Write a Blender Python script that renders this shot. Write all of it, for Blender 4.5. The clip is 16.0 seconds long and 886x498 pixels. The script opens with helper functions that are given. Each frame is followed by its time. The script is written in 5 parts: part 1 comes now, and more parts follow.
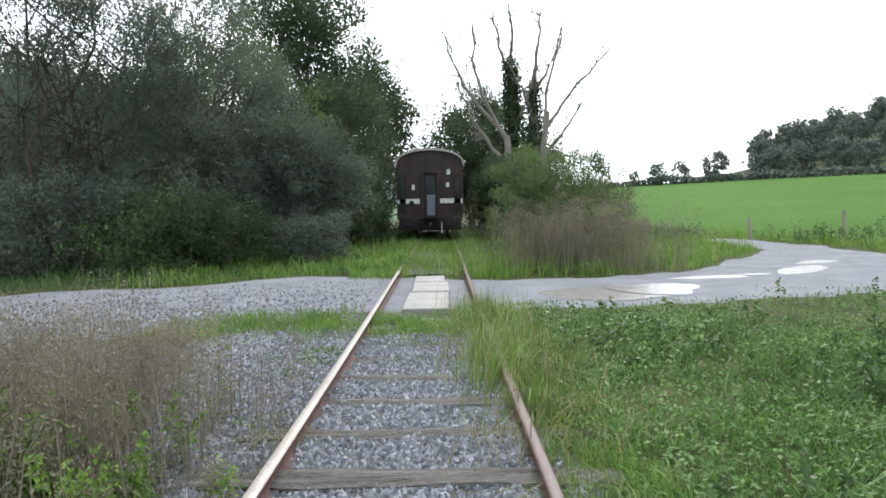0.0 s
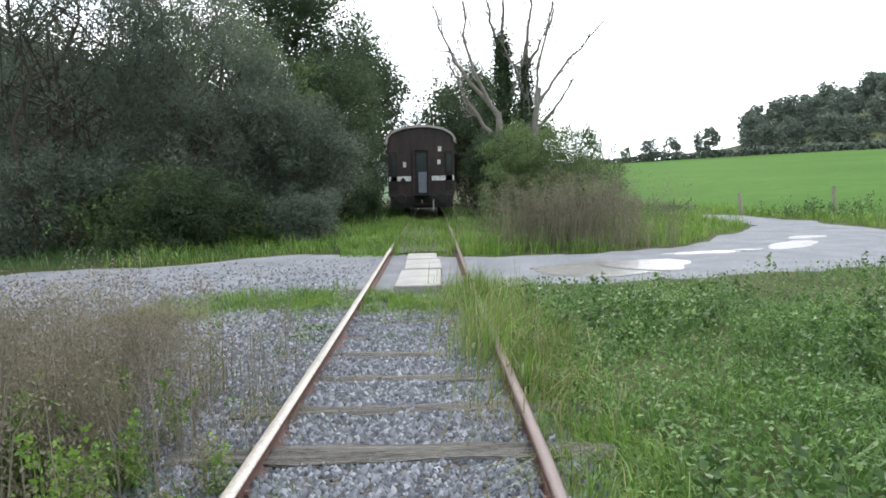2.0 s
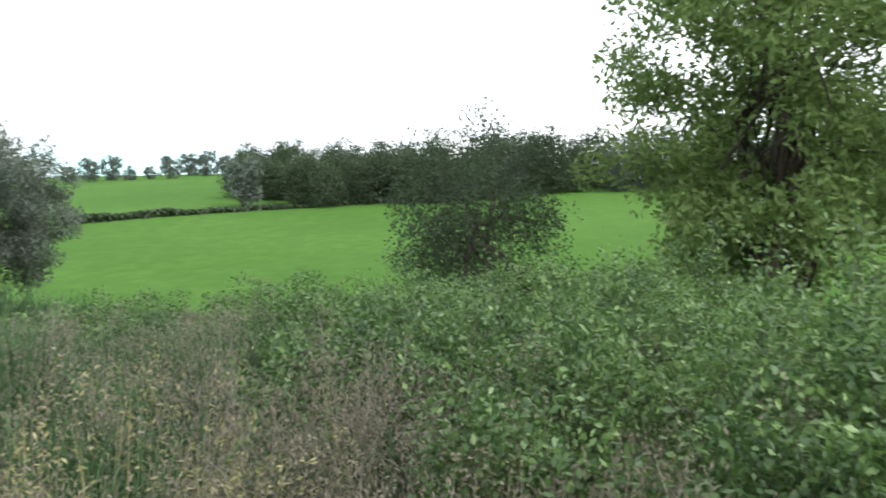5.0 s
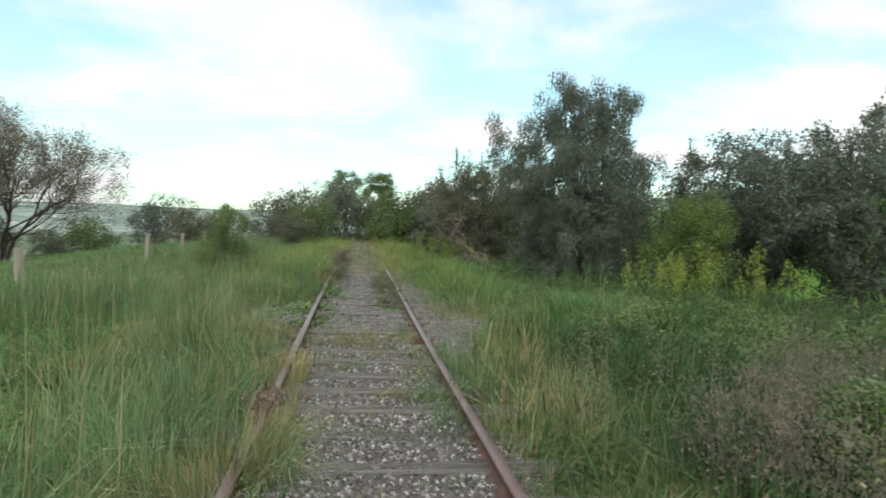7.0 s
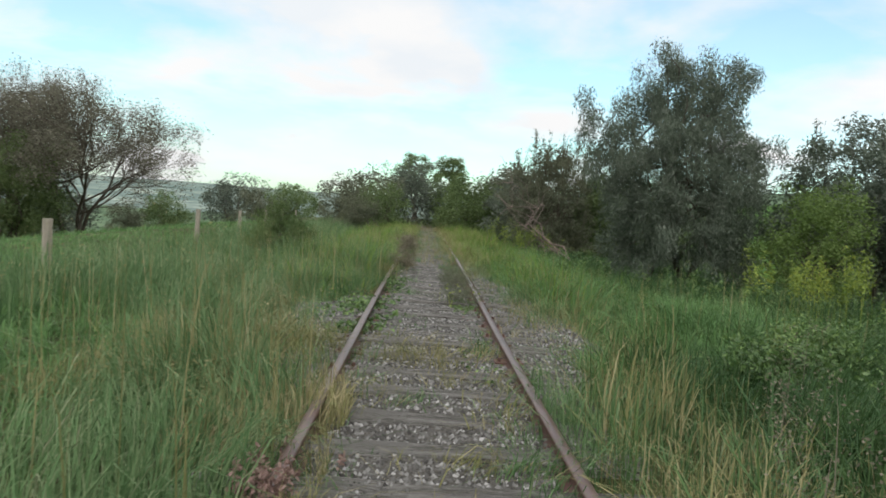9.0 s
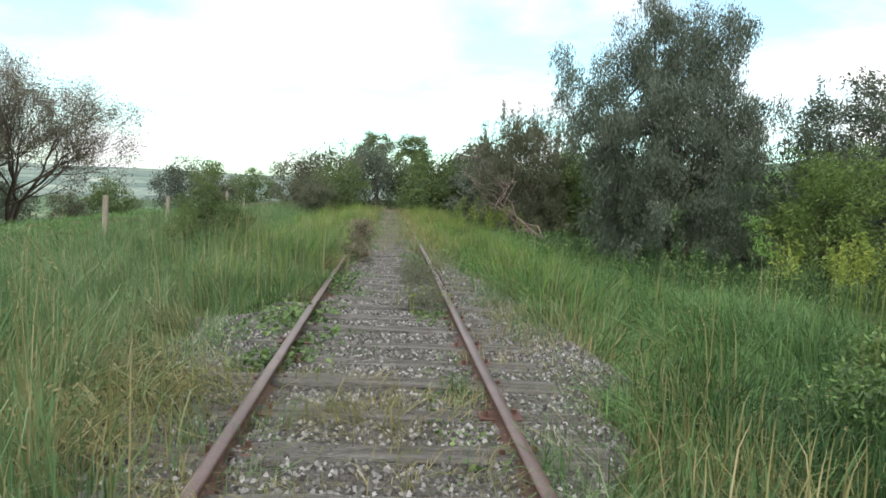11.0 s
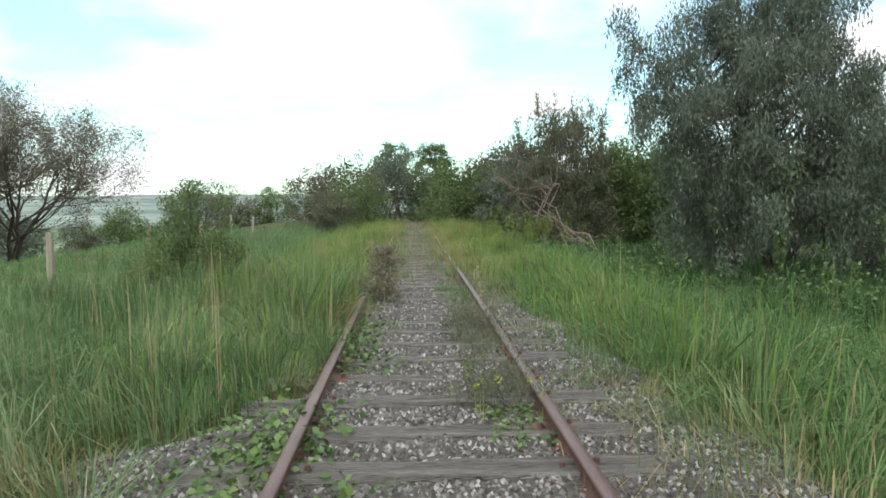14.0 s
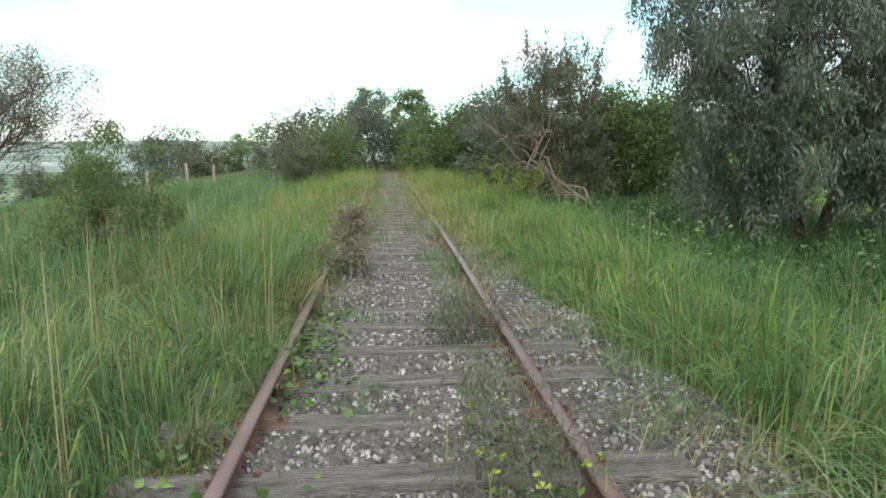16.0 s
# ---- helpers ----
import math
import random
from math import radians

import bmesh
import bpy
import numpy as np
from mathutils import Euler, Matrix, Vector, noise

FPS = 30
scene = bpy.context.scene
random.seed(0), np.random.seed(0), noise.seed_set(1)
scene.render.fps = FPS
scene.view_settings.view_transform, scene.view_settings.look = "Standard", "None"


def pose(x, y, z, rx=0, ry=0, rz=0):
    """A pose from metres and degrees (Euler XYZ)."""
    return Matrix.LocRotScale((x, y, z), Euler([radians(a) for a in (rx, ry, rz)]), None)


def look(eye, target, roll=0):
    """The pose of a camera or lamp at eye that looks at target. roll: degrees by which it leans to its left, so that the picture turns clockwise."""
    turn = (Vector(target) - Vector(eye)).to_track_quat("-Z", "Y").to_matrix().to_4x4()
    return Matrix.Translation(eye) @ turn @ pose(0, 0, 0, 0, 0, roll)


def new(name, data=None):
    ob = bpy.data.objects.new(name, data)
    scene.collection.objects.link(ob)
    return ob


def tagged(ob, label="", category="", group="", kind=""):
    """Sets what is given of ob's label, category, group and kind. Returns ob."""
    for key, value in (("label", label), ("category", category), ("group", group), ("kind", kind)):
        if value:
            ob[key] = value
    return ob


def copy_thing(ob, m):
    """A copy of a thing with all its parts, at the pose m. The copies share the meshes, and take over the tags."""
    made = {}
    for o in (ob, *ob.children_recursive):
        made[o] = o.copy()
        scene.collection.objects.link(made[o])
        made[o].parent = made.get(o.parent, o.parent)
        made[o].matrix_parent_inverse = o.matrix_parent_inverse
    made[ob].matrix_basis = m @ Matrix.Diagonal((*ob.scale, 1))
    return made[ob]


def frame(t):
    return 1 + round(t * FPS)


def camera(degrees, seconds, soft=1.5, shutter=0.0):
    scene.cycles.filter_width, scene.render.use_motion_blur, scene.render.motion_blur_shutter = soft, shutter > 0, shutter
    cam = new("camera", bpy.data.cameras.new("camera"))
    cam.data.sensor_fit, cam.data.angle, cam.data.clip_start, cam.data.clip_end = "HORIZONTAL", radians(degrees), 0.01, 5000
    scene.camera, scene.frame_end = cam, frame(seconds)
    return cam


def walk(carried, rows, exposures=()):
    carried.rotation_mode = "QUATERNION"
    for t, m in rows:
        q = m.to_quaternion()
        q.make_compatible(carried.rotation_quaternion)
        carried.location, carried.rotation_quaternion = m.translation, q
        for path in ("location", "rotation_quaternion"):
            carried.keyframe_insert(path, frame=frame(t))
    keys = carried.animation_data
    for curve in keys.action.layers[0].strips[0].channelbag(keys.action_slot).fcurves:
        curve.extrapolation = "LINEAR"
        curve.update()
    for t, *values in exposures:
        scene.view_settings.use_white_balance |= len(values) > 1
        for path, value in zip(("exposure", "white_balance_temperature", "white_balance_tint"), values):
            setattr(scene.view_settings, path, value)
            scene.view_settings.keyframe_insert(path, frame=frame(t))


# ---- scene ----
cam = camera(66.6, 16.0, soft=1.65, shutter=0.14)
PATH = [
    (0, (0.225, -0.355, 1.573), (0.228, 1.642, 1.452), -1.0),
    (0.5, (0.231, -0.361, 1.568), (0.252, 1.635, 1.432), -1.0),
    (1, (0.239, -0.339, 1.558), (0.284, 1.654, 1.397), -1.4),
    (1.5, (0.245, -0.346, 1.558), (0.31, 1.646, 1.384), -1.4),
    (2, (0.222, -0.324, 1.556), (0.248, 1.667, 1.369), -1.3),
    (2.5, (0.172, -0.34, 1.537), (-0.124, 1.626, 1.32), -2.4),
    (3, (0.054, -0.345, 1.501), (-0.947, 1.37, 1.265), -3.4),
    (3.2, (0.04, -0.36, 1.494), (-1.2, 1.192, 1.263), -3.9),
    (3.5, (0.031, -0.385, 1.491), (-1.504, 0.878, 1.277), -4.1),
    (3.7, (0.011, -0.426, 1.49), (-1.678, 0.627, 1.291), -4.0),
    (5.8, (-0.125, -0.984, 1.568), (-1.525, -2.412, 1.568), 1.2),
    (6, (-0.052, -1.058, 1.582), (-1.289, -2.629, 1.582), 0.4),
    (6.4, (0.051, -1.25, 1.564), (-0.824, -3.048, 1.565), 1.1),
    (6.5, (0.07, -1.32, 1.565), (-0.727, -3.154, 1.557), 0.7),
    (7, (0.116, -1.797, 1.543), (-0.137, -3.78, 1.472), 2.1),
    (7.5, (0.123, -2.24, 1.493), (0.136, -4.235, 1.355), 4.0),
    (8, (0.18, -2.695, 1.513), (0.3, -4.684, 1.348), 4.3),
    (8.5, (0.143, -3.225, 1.513), (0.353, -5.21, 1.387), 3.8),
    (9, (0.128, -3.854, 1.469), (0.071, -5.85, 1.351), 4.2),
    (9.2, (0.128, -4.115, 1.447), (-0.005, -6.107, 1.327), 3.4),
    (11.3, (-0.031, -6.477, 1.421), (-0.205, -8.46, 1.236), 2.4),
    (11.5, (-0.027, -6.698, 1.413), (-0.215, -8.68, 1.217), 2.0),
    (12, (0.011, -7.24, 1.424), (-0.137, -9.224, 1.22), 1.9),
    (12.5, (0.041, -7.683, 1.447), (-0.146, -9.665, 1.262), 1.2),
    (13, (0.056, -8.223, 1.454), (-0.1, -10.208, 1.272), 0.5),
    (13.5, (0.098, -8.727, 1.464), (-0.078, -10.712, 1.295), -0.0),
    (14, (0.106, -9.289, 1.455), (0.012, -11.281, 1.31), -0.7),
    (14.5, (0.123, -9.742, 1.443), (0.002, -11.732, 1.287), -0.1),
    (15, (0.108, -10.231, 1.435), (-0.035, -12.218, 1.259), -1.0),
    (15.5, (0.09, -10.665, 1.451), (-0.032, -12.64, 1.16), -0.2),
    (16, (0.081, -11.175, 1.461), (-0.079, -13.146, 1.165), -0.3),
]

walk(cam, [(t, look(e, g, r)) for t, e, g, r in PATH], exposures=[(0.0, 0.35, 6200, 10), (2.0, 0.4, 6200, 10), (3.0, 0.68, 5950, 10), (3.7, 1.1, 5550, 10), (5.8, 0.04, 6500, 10), (7.0, -0.13, 6500, 10), (9.2, -0.28, 6500, 10), (11.3, 0.13, 6450, 10), (14.0, 0.08, 6400, 10), (15.2, -0.02, 6350, 10), (16.0, 0.28, 6400, 10)])

# ---- light ----
SUN_AZ, SUN_EL = 10.0, 46.0          # degrees clockwise from the track's heading, and above the horizon
sun_data = bpy.data.lights.new("sun", "SUN")
sun_data.energy, sun_data.angle, sun_data.color = 1.7, radians(10), (1.0, 0.95, 0.87)
sun = new("sun", sun_data)
sun.matrix_world = look((60 * math.sin(radians(SUN_AZ)), 60 * math.cos(radians(SUN_AZ)), 60 * math.tan(radians(SUN_EL))), (0, 0, 0))

world = bpy.data.worlds.new("world")
scene.world = world
world.use_nodes = True
wn, wl = world.node_tree.nodes, world.node_tree.links
wn.clear()


def wnode(kind, **values):
    n = wn.new(kind)
    for k, v in values.items():
        n.inputs[k].default_value = v
    return n


sky = wn.new("ShaderNodeTexSky")
sky.sky_type, sky.sun_disc = "NISHITA", False
sky.sun_elevation, sky.sun_rotation = radians(SUN_EL), radians(SUN_AZ)
blue = wnode("ShaderNodeBackground", Strength=0.15)
tint = wn.new("ShaderNodeVectorMath")
tint.operation = "MULTIPLY"
tint.inputs[1].default_value = (1.4, 1.9, 1.7)
wl.new(sky.outputs[0], tint.inputs[0])
wl.new(tint.outputs[0], blue.inputs[0])
coord = wn.new("ShaderNodeTexCoord")
sep = wn.new("ShaderNodeSeparateXYZ")
wl.new(coord.outputs["Generated"], sep.inputs[0])
# cloud sheet: the direction projected onto a flat layer overhead
up = wnode("ShaderNodeMath")
up.operation = "ADD"
up.inputs[1].default_value = 0.22
wl.new(sep.outputs[2], up.inputs[0])
flat = wn.new("ShaderNodeVectorMath")
flat.operation = "DIVIDE"
wl.new(coord.outputs["Generated"], flat.inputs[0])
wl.new(up.outputs[0], flat.inputs[1])
cloud_noise = wnode("ShaderNodeTexNoise", Scale=1.5, Detail=8.0, Roughness=0.52, Distortion=0.25)
wl.new(flat.outputs[0], cloud_noise.inputs["Vector"])
# cover grows towards the sun's side of the sky
lean = wnode("ShaderNodeMath")
lean.operation = "MULTIPLY_ADD"
lean.inputs[1].default_value, lean.inputs[2].default_value = 0.36, 0.10
wl.new(sep.outputs[1], lean.inputs[0])
cover = wnode("ShaderNodeMath")
cover.operation = "ADD"
wl.new(cloud_noise.outputs[0], cover.inputs[0])
wl.new(lean.outputs[0], cover.inputs[1])
cover_ramp = wnode("ShaderNodeMapRange")
cover_ramp.inputs[1].default_value, cover_ramp.inputs[2].default_value = 0.19, 0.38
cover_ramp.inputs[3].default_value = 0.25
wl.new(cover.outputs[0], cover_ramp.inputs[0])
shade_noise = wnode("ShaderNodeTexNoise", Scale=2.3, Detail=6.0, Roughness=0.55)
wl.new(flat.outputs[0], shade_noise.inputs["Vector"])
cloud_ramp = wn.new("ShaderNodeValToRGB")
cloud_ramp.color_ramp.elements[0].position, cloud_ramp.color_ramp.elements[0].color = 0.36, (0.90, 0.945, 0.985, 1)
cloud_ramp.color_ramp.elements[1].position, cloud_ramp.color_ramp.elements[1].color = 0.54, (1.0, 1.0, 1.0, 1)
wl.new(shade_noise.outputs[0], cloud_ramp.inputs[0])
bright = wnode("ShaderNodeMath")
bright.operation = "MULTIPLY_ADD"
bright.inputs[1].default_value, bright.inputs[2].default_value = 0.45, 1.6
wl.new(sep.outputs[1], bright.inputs[0])
cloud = wn.new("ShaderNodeBackground")
wl.new(cloud_ramp.outputs[0], cloud.inputs[0])
wl.new(bright.outputs[0], cloud.inputs[1])
mix = wn.new("ShaderNodeMixShader")
wl.new(cover_ramp.outputs[0], mix.inputs[0])
wl.new(blue.outputs[0], mix.inputs[1])
wl.new(cloud.outputs[0], mix.inputs[2])
out = wn.new("ShaderNodeOutputWorld")
wl.new(mix.outputs[0], out.inputs[0])


# ---- materials ----
def mat(name):
    m = bpy.data.materials.new(name)
    m.use_nodes = True
    m.node_tree.nodes.clear()
    return m, m.node_tree.nodes, m.node_tree.links


def ramp(nodes, stops):
    r = nodes.new("ShaderNodeValToRGB")
    el = r.color_ramp.elements
    while len(el) < len(stops):
        el.new(0.5)
    for e, (p, c) in zip(el, stops):
        e.position, e.color = p, (*c, 1)
    return r


def surface(name, stops, scale=4.0, fine=60.0, rough=0.85, bump=0.3, metal=0.0, stretch=(1, 1, 1), patch=0.5, spec=0.3, dist=0.01):
    """An opaque surface: colour from a coarse and a fine noise, relief from the fine one."""
    m, n, l = mat(name)
    tc = n.new("ShaderNodeTexCoord")
    mp = n.new("ShaderNodeMapping")
    mp.inputs["Scale"].default_value = stretch
    l.new(tc.outputs["Object"], mp.inputs[0])
    a = n.new("ShaderNodeTexNoise")
    a.inputs["Scale"].default_value, a.inputs["Detail"].default_value = scale, 5
    b = n.new("ShaderNodeTexNoise")
    b.inputs["Scale"].default_value, b.inputs["Detail"].default_value = fine, 4
    l.new(mp.outputs[0], a.inputs[0])
    l.new(mp.outputs[0], b.inputs[0])
    mx = n.new("ShaderNodeMix")
    mx.inputs[0].default_value = patch
    l.new(a.outputs[0], mx.inputs[2])
    l.new(b.outputs[0], mx.inputs[3])
    r = ramp(n, stops)
    l.new(mx.outputs[0], r.inputs[0])
    bp = n.new("ShaderNodeBump")
    bp.inputs["Strength"].default_value, bp.inputs["Distance"].default_value = bump, dist
    l.new(b.outputs[0], bp.inputs["Height"])
    p = n.new("ShaderNodeBsdfPrincipled")
    p.inputs["Roughness"].default_value, p.inputs["Metallic"].default_value = rough, metal
    p.inputs["Specular IOR Level"].default_value = spec
    l.new(r.outputs[0], p.inputs["Base Color"])
    l.new(bp.outputs[0], p.inputs["Normal"])
    o = n.new("ShaderNodeOutputMaterial")
    l.new(p.outputs[0], o.inputs[0])
    return m


def islands(name, stops, rough=0.8, spec=0.25, translucent=0.0, patch_scale=0.0):
    """Leaves, blades, stones: each island takes its own tone; patch_scale adds slow drift over the place."""
    m, n, l = mat(name)
    g = n.new("ShaderNodeNewGeometry")
    value = g.outputs["Random Per Island"]
    if patch_scale:
        a = n.new("ShaderNodeTexNoise")
        a.inputs["Scale"].default_value, a.inputs["Detail"].default_value = patch_scale, 3
        l.new(g.outputs["Position"], a.inputs[0])
        st = n.new("ShaderNodeMapRange")
        st.inputs[1].default_value, st.inputs[2].default_value = 0.32, 0.66
        a2 = n.new("ShaderNodeTexNoise")
        a2.inputs["Scale"].default_value, a2.inputs["Detail"].default_value = patch_scale * 6, 2
        l.new(g.outputs["Position"], a2.inputs[0])
        both = n.new("ShaderNodeMix")
        both.inputs[0].default_value = 0.45
        l.new(a.outputs[0], both.inputs[2])
        l.new(a2.outputs[0], both.inputs[3])
        l.new(both.outputs[0], st.inputs[0])
        mx = n.new("ShaderNodeMix")
        mx.inputs[0].default_value = 0.5
        l.new(value, mx.inputs[2])
        l.new(st.outputs[0], mx.inputs[3])
        value = mx.outputs[0]
    r = ramp(n, stops)
    l.new(value, r.inputs[0])
    p = n.new("ShaderNodeBsdfPrincipled")
    p.inputs["Roughness"].default_value, p.inputs["Specular IOR Level"].default_value = rough, spec
    l.new(r.outputs[0], p.inputs["Base Color"])
    o = n.new("ShaderNodeOutputMaterial")
    if translucent:
        tr = n.new("ShaderNodeBsdfTranslucent")
        l.new(r.outputs[0], tr.inputs[0])
        ms = n.new("ShaderNodeMixShader")
        ms.inputs[0].default_value = translucent
        l.new(p.outputs[0], ms.inputs[1])
        l.new(tr.outputs[0], ms.inputs[2])
        l.new(ms.outputs[0], o.inputs[0])
    else:
        l.new(p.outputs[0], o.inputs[0])
    return m


M_SOIL = surface("soil", [(0.3, (0.026, 0.034, 0.013)), (0.5, (0.055, 0.066, 0.026)), (0.7, (0.10, 0.095, 0.05))], 1.2, 25, 0.95, 0.5, spec=0.1)
M_FIELD = surface("field", [(0.3, (0.046, 0.105, 0.018)), (0.5, (0.06, 0.128, 0.024)), (0.7, (0.083, 0.158, 0.033))], 0.05, 0.9, 0.95, 0.2, spec=0.04)
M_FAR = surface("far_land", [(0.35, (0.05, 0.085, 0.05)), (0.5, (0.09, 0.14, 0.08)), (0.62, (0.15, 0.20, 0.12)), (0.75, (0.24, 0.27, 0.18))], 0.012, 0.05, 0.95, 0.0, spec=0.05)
# distance haze is painted in: paler and bluer than far_land
M_HILLS_HAZE = surface("far_hills_haze", [(0.38, (0.11, 0.16, 0.145)), (0.48, (0.165, 0.215, 0.19)), (0.56, (0.21, 0.26, 0.225)), (0.66, (0.36, 0.40, 0.33))], 0.006, 0.03, 0.95, 0.0, spec=0.02)
M_GRAVEL = surface("gravel", [(0.3, (0.035, 0.031, 0.025)), (0.5, (0.085, 0.078, 0.067)), (0.7, (0.18, 0.175, 0.165))], 3.0, 55, 0.9, 0.9, patch=0.75, dist=0.03)
M_ROAD = surface("road_gravel", [(0.3, (0.10, 0.107, 0.122)), (0.5, (0.175, 0.184, 0.205)), (0.7, (0.265, 0.272, 0.29))], 1.2, 45, 0.9, 0.8, patch=0.6, dist=0.025)
M_STONE = islands("ballast_stone", [(0.0, (0.036, 0.033, 0.03)), (0.5, (0.098, 0.094, 0.088)), (0.82, (0.20, 0.195, 0.187)), (1.0, (0.36, 0.352, 0.34))], 0.85)
M_STONE_BLUE = islands("road_stone", [(0.0, (0.052, 0.058, 0.07)), (0.5, (0.122, 0.132, 0.154)), (0.85, (0.195, 0.206, 0.232)), (1.0, (0.31, 0.32, 0.345))], 0.85)
M_WATER = surface("puddle_water", [(0.3, (0.17, 0.165, 0.16)), (0.7, (0.26, 0.255, 0.245))], 2, 14, 0.22, 0.35, spec=1.0)
M_RUST = surface("rust", [(0.3, (0.05, 0.027, 0.021)), (0.5, (0.105, 0.054, 0.042)), (0.7, (0.18, 0.10, 0.08))], 6, 90, 0.65, 0.3, spec=0.4)
M_RAILTOP = surface("worn_rail_head", [(0.3, (0.062, 0.034, 0.029)), (0.5, (0.105, 0.062, 0.054)), (0.7, (0.165, 0.112, 0.098))], 3, 70, 0.33, 0.12, spec=0.5)
# glare of the sky on the rail head, put into a pale colour
M_RAILGLARE = surface("rail_head_sky_glare", [(0.3, (0.20, 0.175, 0.15)), (0.5, (0.38, 0.35, 0.31)), (0.7, (0.54, 0.51, 0.46))], 3, 70, 0.35, 0.12, stretch=(1, 0.3, 1), spec=0.5)
M_SLEEPER = surface("weathered_oak", [(0.36, (0.035, 0.031, 0.026)), (0.44, (0.115, 0.108, 0.096)), (0.56, (0.22, 0.21, 0.192)), (0.75, (0.42, 0.405, 0.38))], 5, 60, 0.9, 1.0, stretch=(0.25, 5, 2), patch=0.6, dist=0.03)
M_CONCRETE = surface("concrete", [(0.3, (0.17, 0.165, 0.155)), (0.7, (0.36, 0.35, 0.335))], 2, 40, 0.75, 0.3, spec=0.4)
M_TABLE = surface("grey_wood", [(0.3, (0.035, 0.03, 0.026)), (0.5, (0.085, 0.076, 0.067)), (0.7, (0.16, 0.147, 0.13))], 4, 50, 0.8, 0.5, stretch=(4, 0.3, 2), spec=0.3)
M_POST = surface("post_wood", [(0.3, (0.16, 0.14, 0.11)), (0.7, (0.36, 0.33, 0.27))], 6, 40, 0.9, 0.6, stretch=(3, 3, 0.4))
M_BARK = surface("bark", [(0.3, (0.035, 0.03, 0.022)), (0.7, (0.13, 0.11, 0.085))], 5, 30, 0.95, 0.9, stretch=(2, 2, 0.5), dist=0.02)
M_DEADWOOD = surface("dead_wood", [(0.3, (0.12, 0.105, 0.09)), (0.7, (0.33, 0.30, 0.26))], 4, 30, 0.9, 0.6, stretch=(2, 2, 0.4), dist=0.02)
M_TWIG = surface("red_twig", [(0.3, (0.12, 0.085, 0.075)), (0.7, (0.27, 0.215, 0.195))], 5, 30, 0.9, 0.4)


def leafy(name, dark, mid, light, translucent=0.35, patch=0.25, rough=0.6, spec=0.35):
    return islands(name, [(0.0, dark), (0.5, mid), (1.0, light)], rough, spec, translucent, patch)


L_DARK = leafy("leaf_dark", (0.03, 0.05, 0.024), (0.058, 0.088, 0.042), (0.10, 0.14, 0.07), 0.42)
L_GREY = leafy("leaf_grey_green", (0.054, 0.073, 0.053), (0.109, 0.135, 0.099), (0.20, 0.225, 0.18), 0.42)
L_WILLOW = leafy("leaf_willow", (0.042, 0.064, 0.042), (0.095, 0.126, 0.086), (0.215, 0.245, 0.195), 0.35, 0.6, 0.45, 0.5)
L_MID = leafy("leaf_mid", (0.052, 0.085, 0.027), (0.10, 0.15, 0.052), (0.175, 0.23, 0.09), 0.42)
L_LIGHT = leafy("leaf_light", (0.072, 0.125, 0.03), (0.135, 0.21, 0.055), (0.235, 0.315, 0.11), 0.42)
L_YELLOW = leafy("goldenrod_bloom", (0.09, 0.15, 0.028), (0.20, 0.27, 0.05), (0.40, 0.43, 0.085))
L_SILVER = leafy("leaf_silver", (0.10, 0.125, 0.085), (0.17, 0.20, 0.14), (0.28, 0.31, 0.235), 0.35, 0.6, 0.5, 0.4)
# leaves of far trees, with the haze before them mixed into lighter, greyer tones
L_FAR_HAZE = leafy("leaf_far_haze", (0.075, 0.098, 0.078), (0.115, 0.145, 0.115), (0.16, 0.19, 0.15), 0.25)
L_OLIVE = leafy("leaf_olive", (0.062, 0.076, 0.044), (0.118, 0.132, 0.082), (0.195, 0.205, 0.14), 0.4)
L_BROWN = leafy("leaf_thin_brown", (0.075, 0.075, 0.05), (0.15, 0.145, 0.105), (0.25, 0.24, 0.185), 0.35)
L_IVY = leafy("leaf_ivy", (0.015, 0.03, 0.01), (0.03, 0.055, 0.018), (0.06, 0.09, 0.035), 0.15)
G_TALL = islands("grass_tall", [(0.0, (0.034, 0.076, 0.027)), (0.4, (0.10, 0.185, 0.073)), (0.65, (0.16, 0.245, 0.112)), (0.85, (0.28, 0.315, 0.185)), (1.0, (0.45, 0.42, 0.30))], 0.75, 0.25, 0.3, 0.35)
G_LUSH = islands("grass_lush", [(0.0, (0.023, 0.051, 0.016)), (0.5, (0.064, 0.128, 0.038)), (0.8, (0.11, 0.18, 0.06)), (1.0, (0.27, 0.26, 0.14))], 0.65, 0.35, 0.3, 0.45)
G_BRIGHT = islands("grass_bright", [(0.0, (0.034, 0.082, 0.024)), (0.5, (0.105, 0.216, 0.068)), (0.85, (0.178, 0.305, 0.10)), (1.0, (0.345, 0.368, 0.184))], 0.6, 0.4, 0.35, 0.45)
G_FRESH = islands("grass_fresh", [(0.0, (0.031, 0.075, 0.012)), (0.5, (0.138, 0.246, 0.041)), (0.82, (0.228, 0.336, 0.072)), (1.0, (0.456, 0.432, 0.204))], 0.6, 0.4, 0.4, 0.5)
G_DRY = islands("grass_dry", [(0.0, (0.090, 0.115, 0.035)), (0.5, (0.218, 0.213, 0.092)), (1.0, (0.460, 0.391, 0.241))], 0.8, 0.2, 0.25, 0.5)
G_DARK = islands("grass_dark", [(0.0, (0.022, 0.055, 0.018)), (0.5, (0.045, 0.098, 0.032)), (0.85, (0.08, 0.145, 0.05)), (1.0, (0.16, 0.17, 0.09))], 0.65, 0.3, 0.3, 0.45)
G_BROWN = islands("weed_brown", [(0.0, (0.09, 0.084, 0.058)), (0.5, (0.195, 0.177, 0.13)), (1.0, (0.36, 0.32, 0.245))], 0.9, 0.15, 0.35, 0.5)
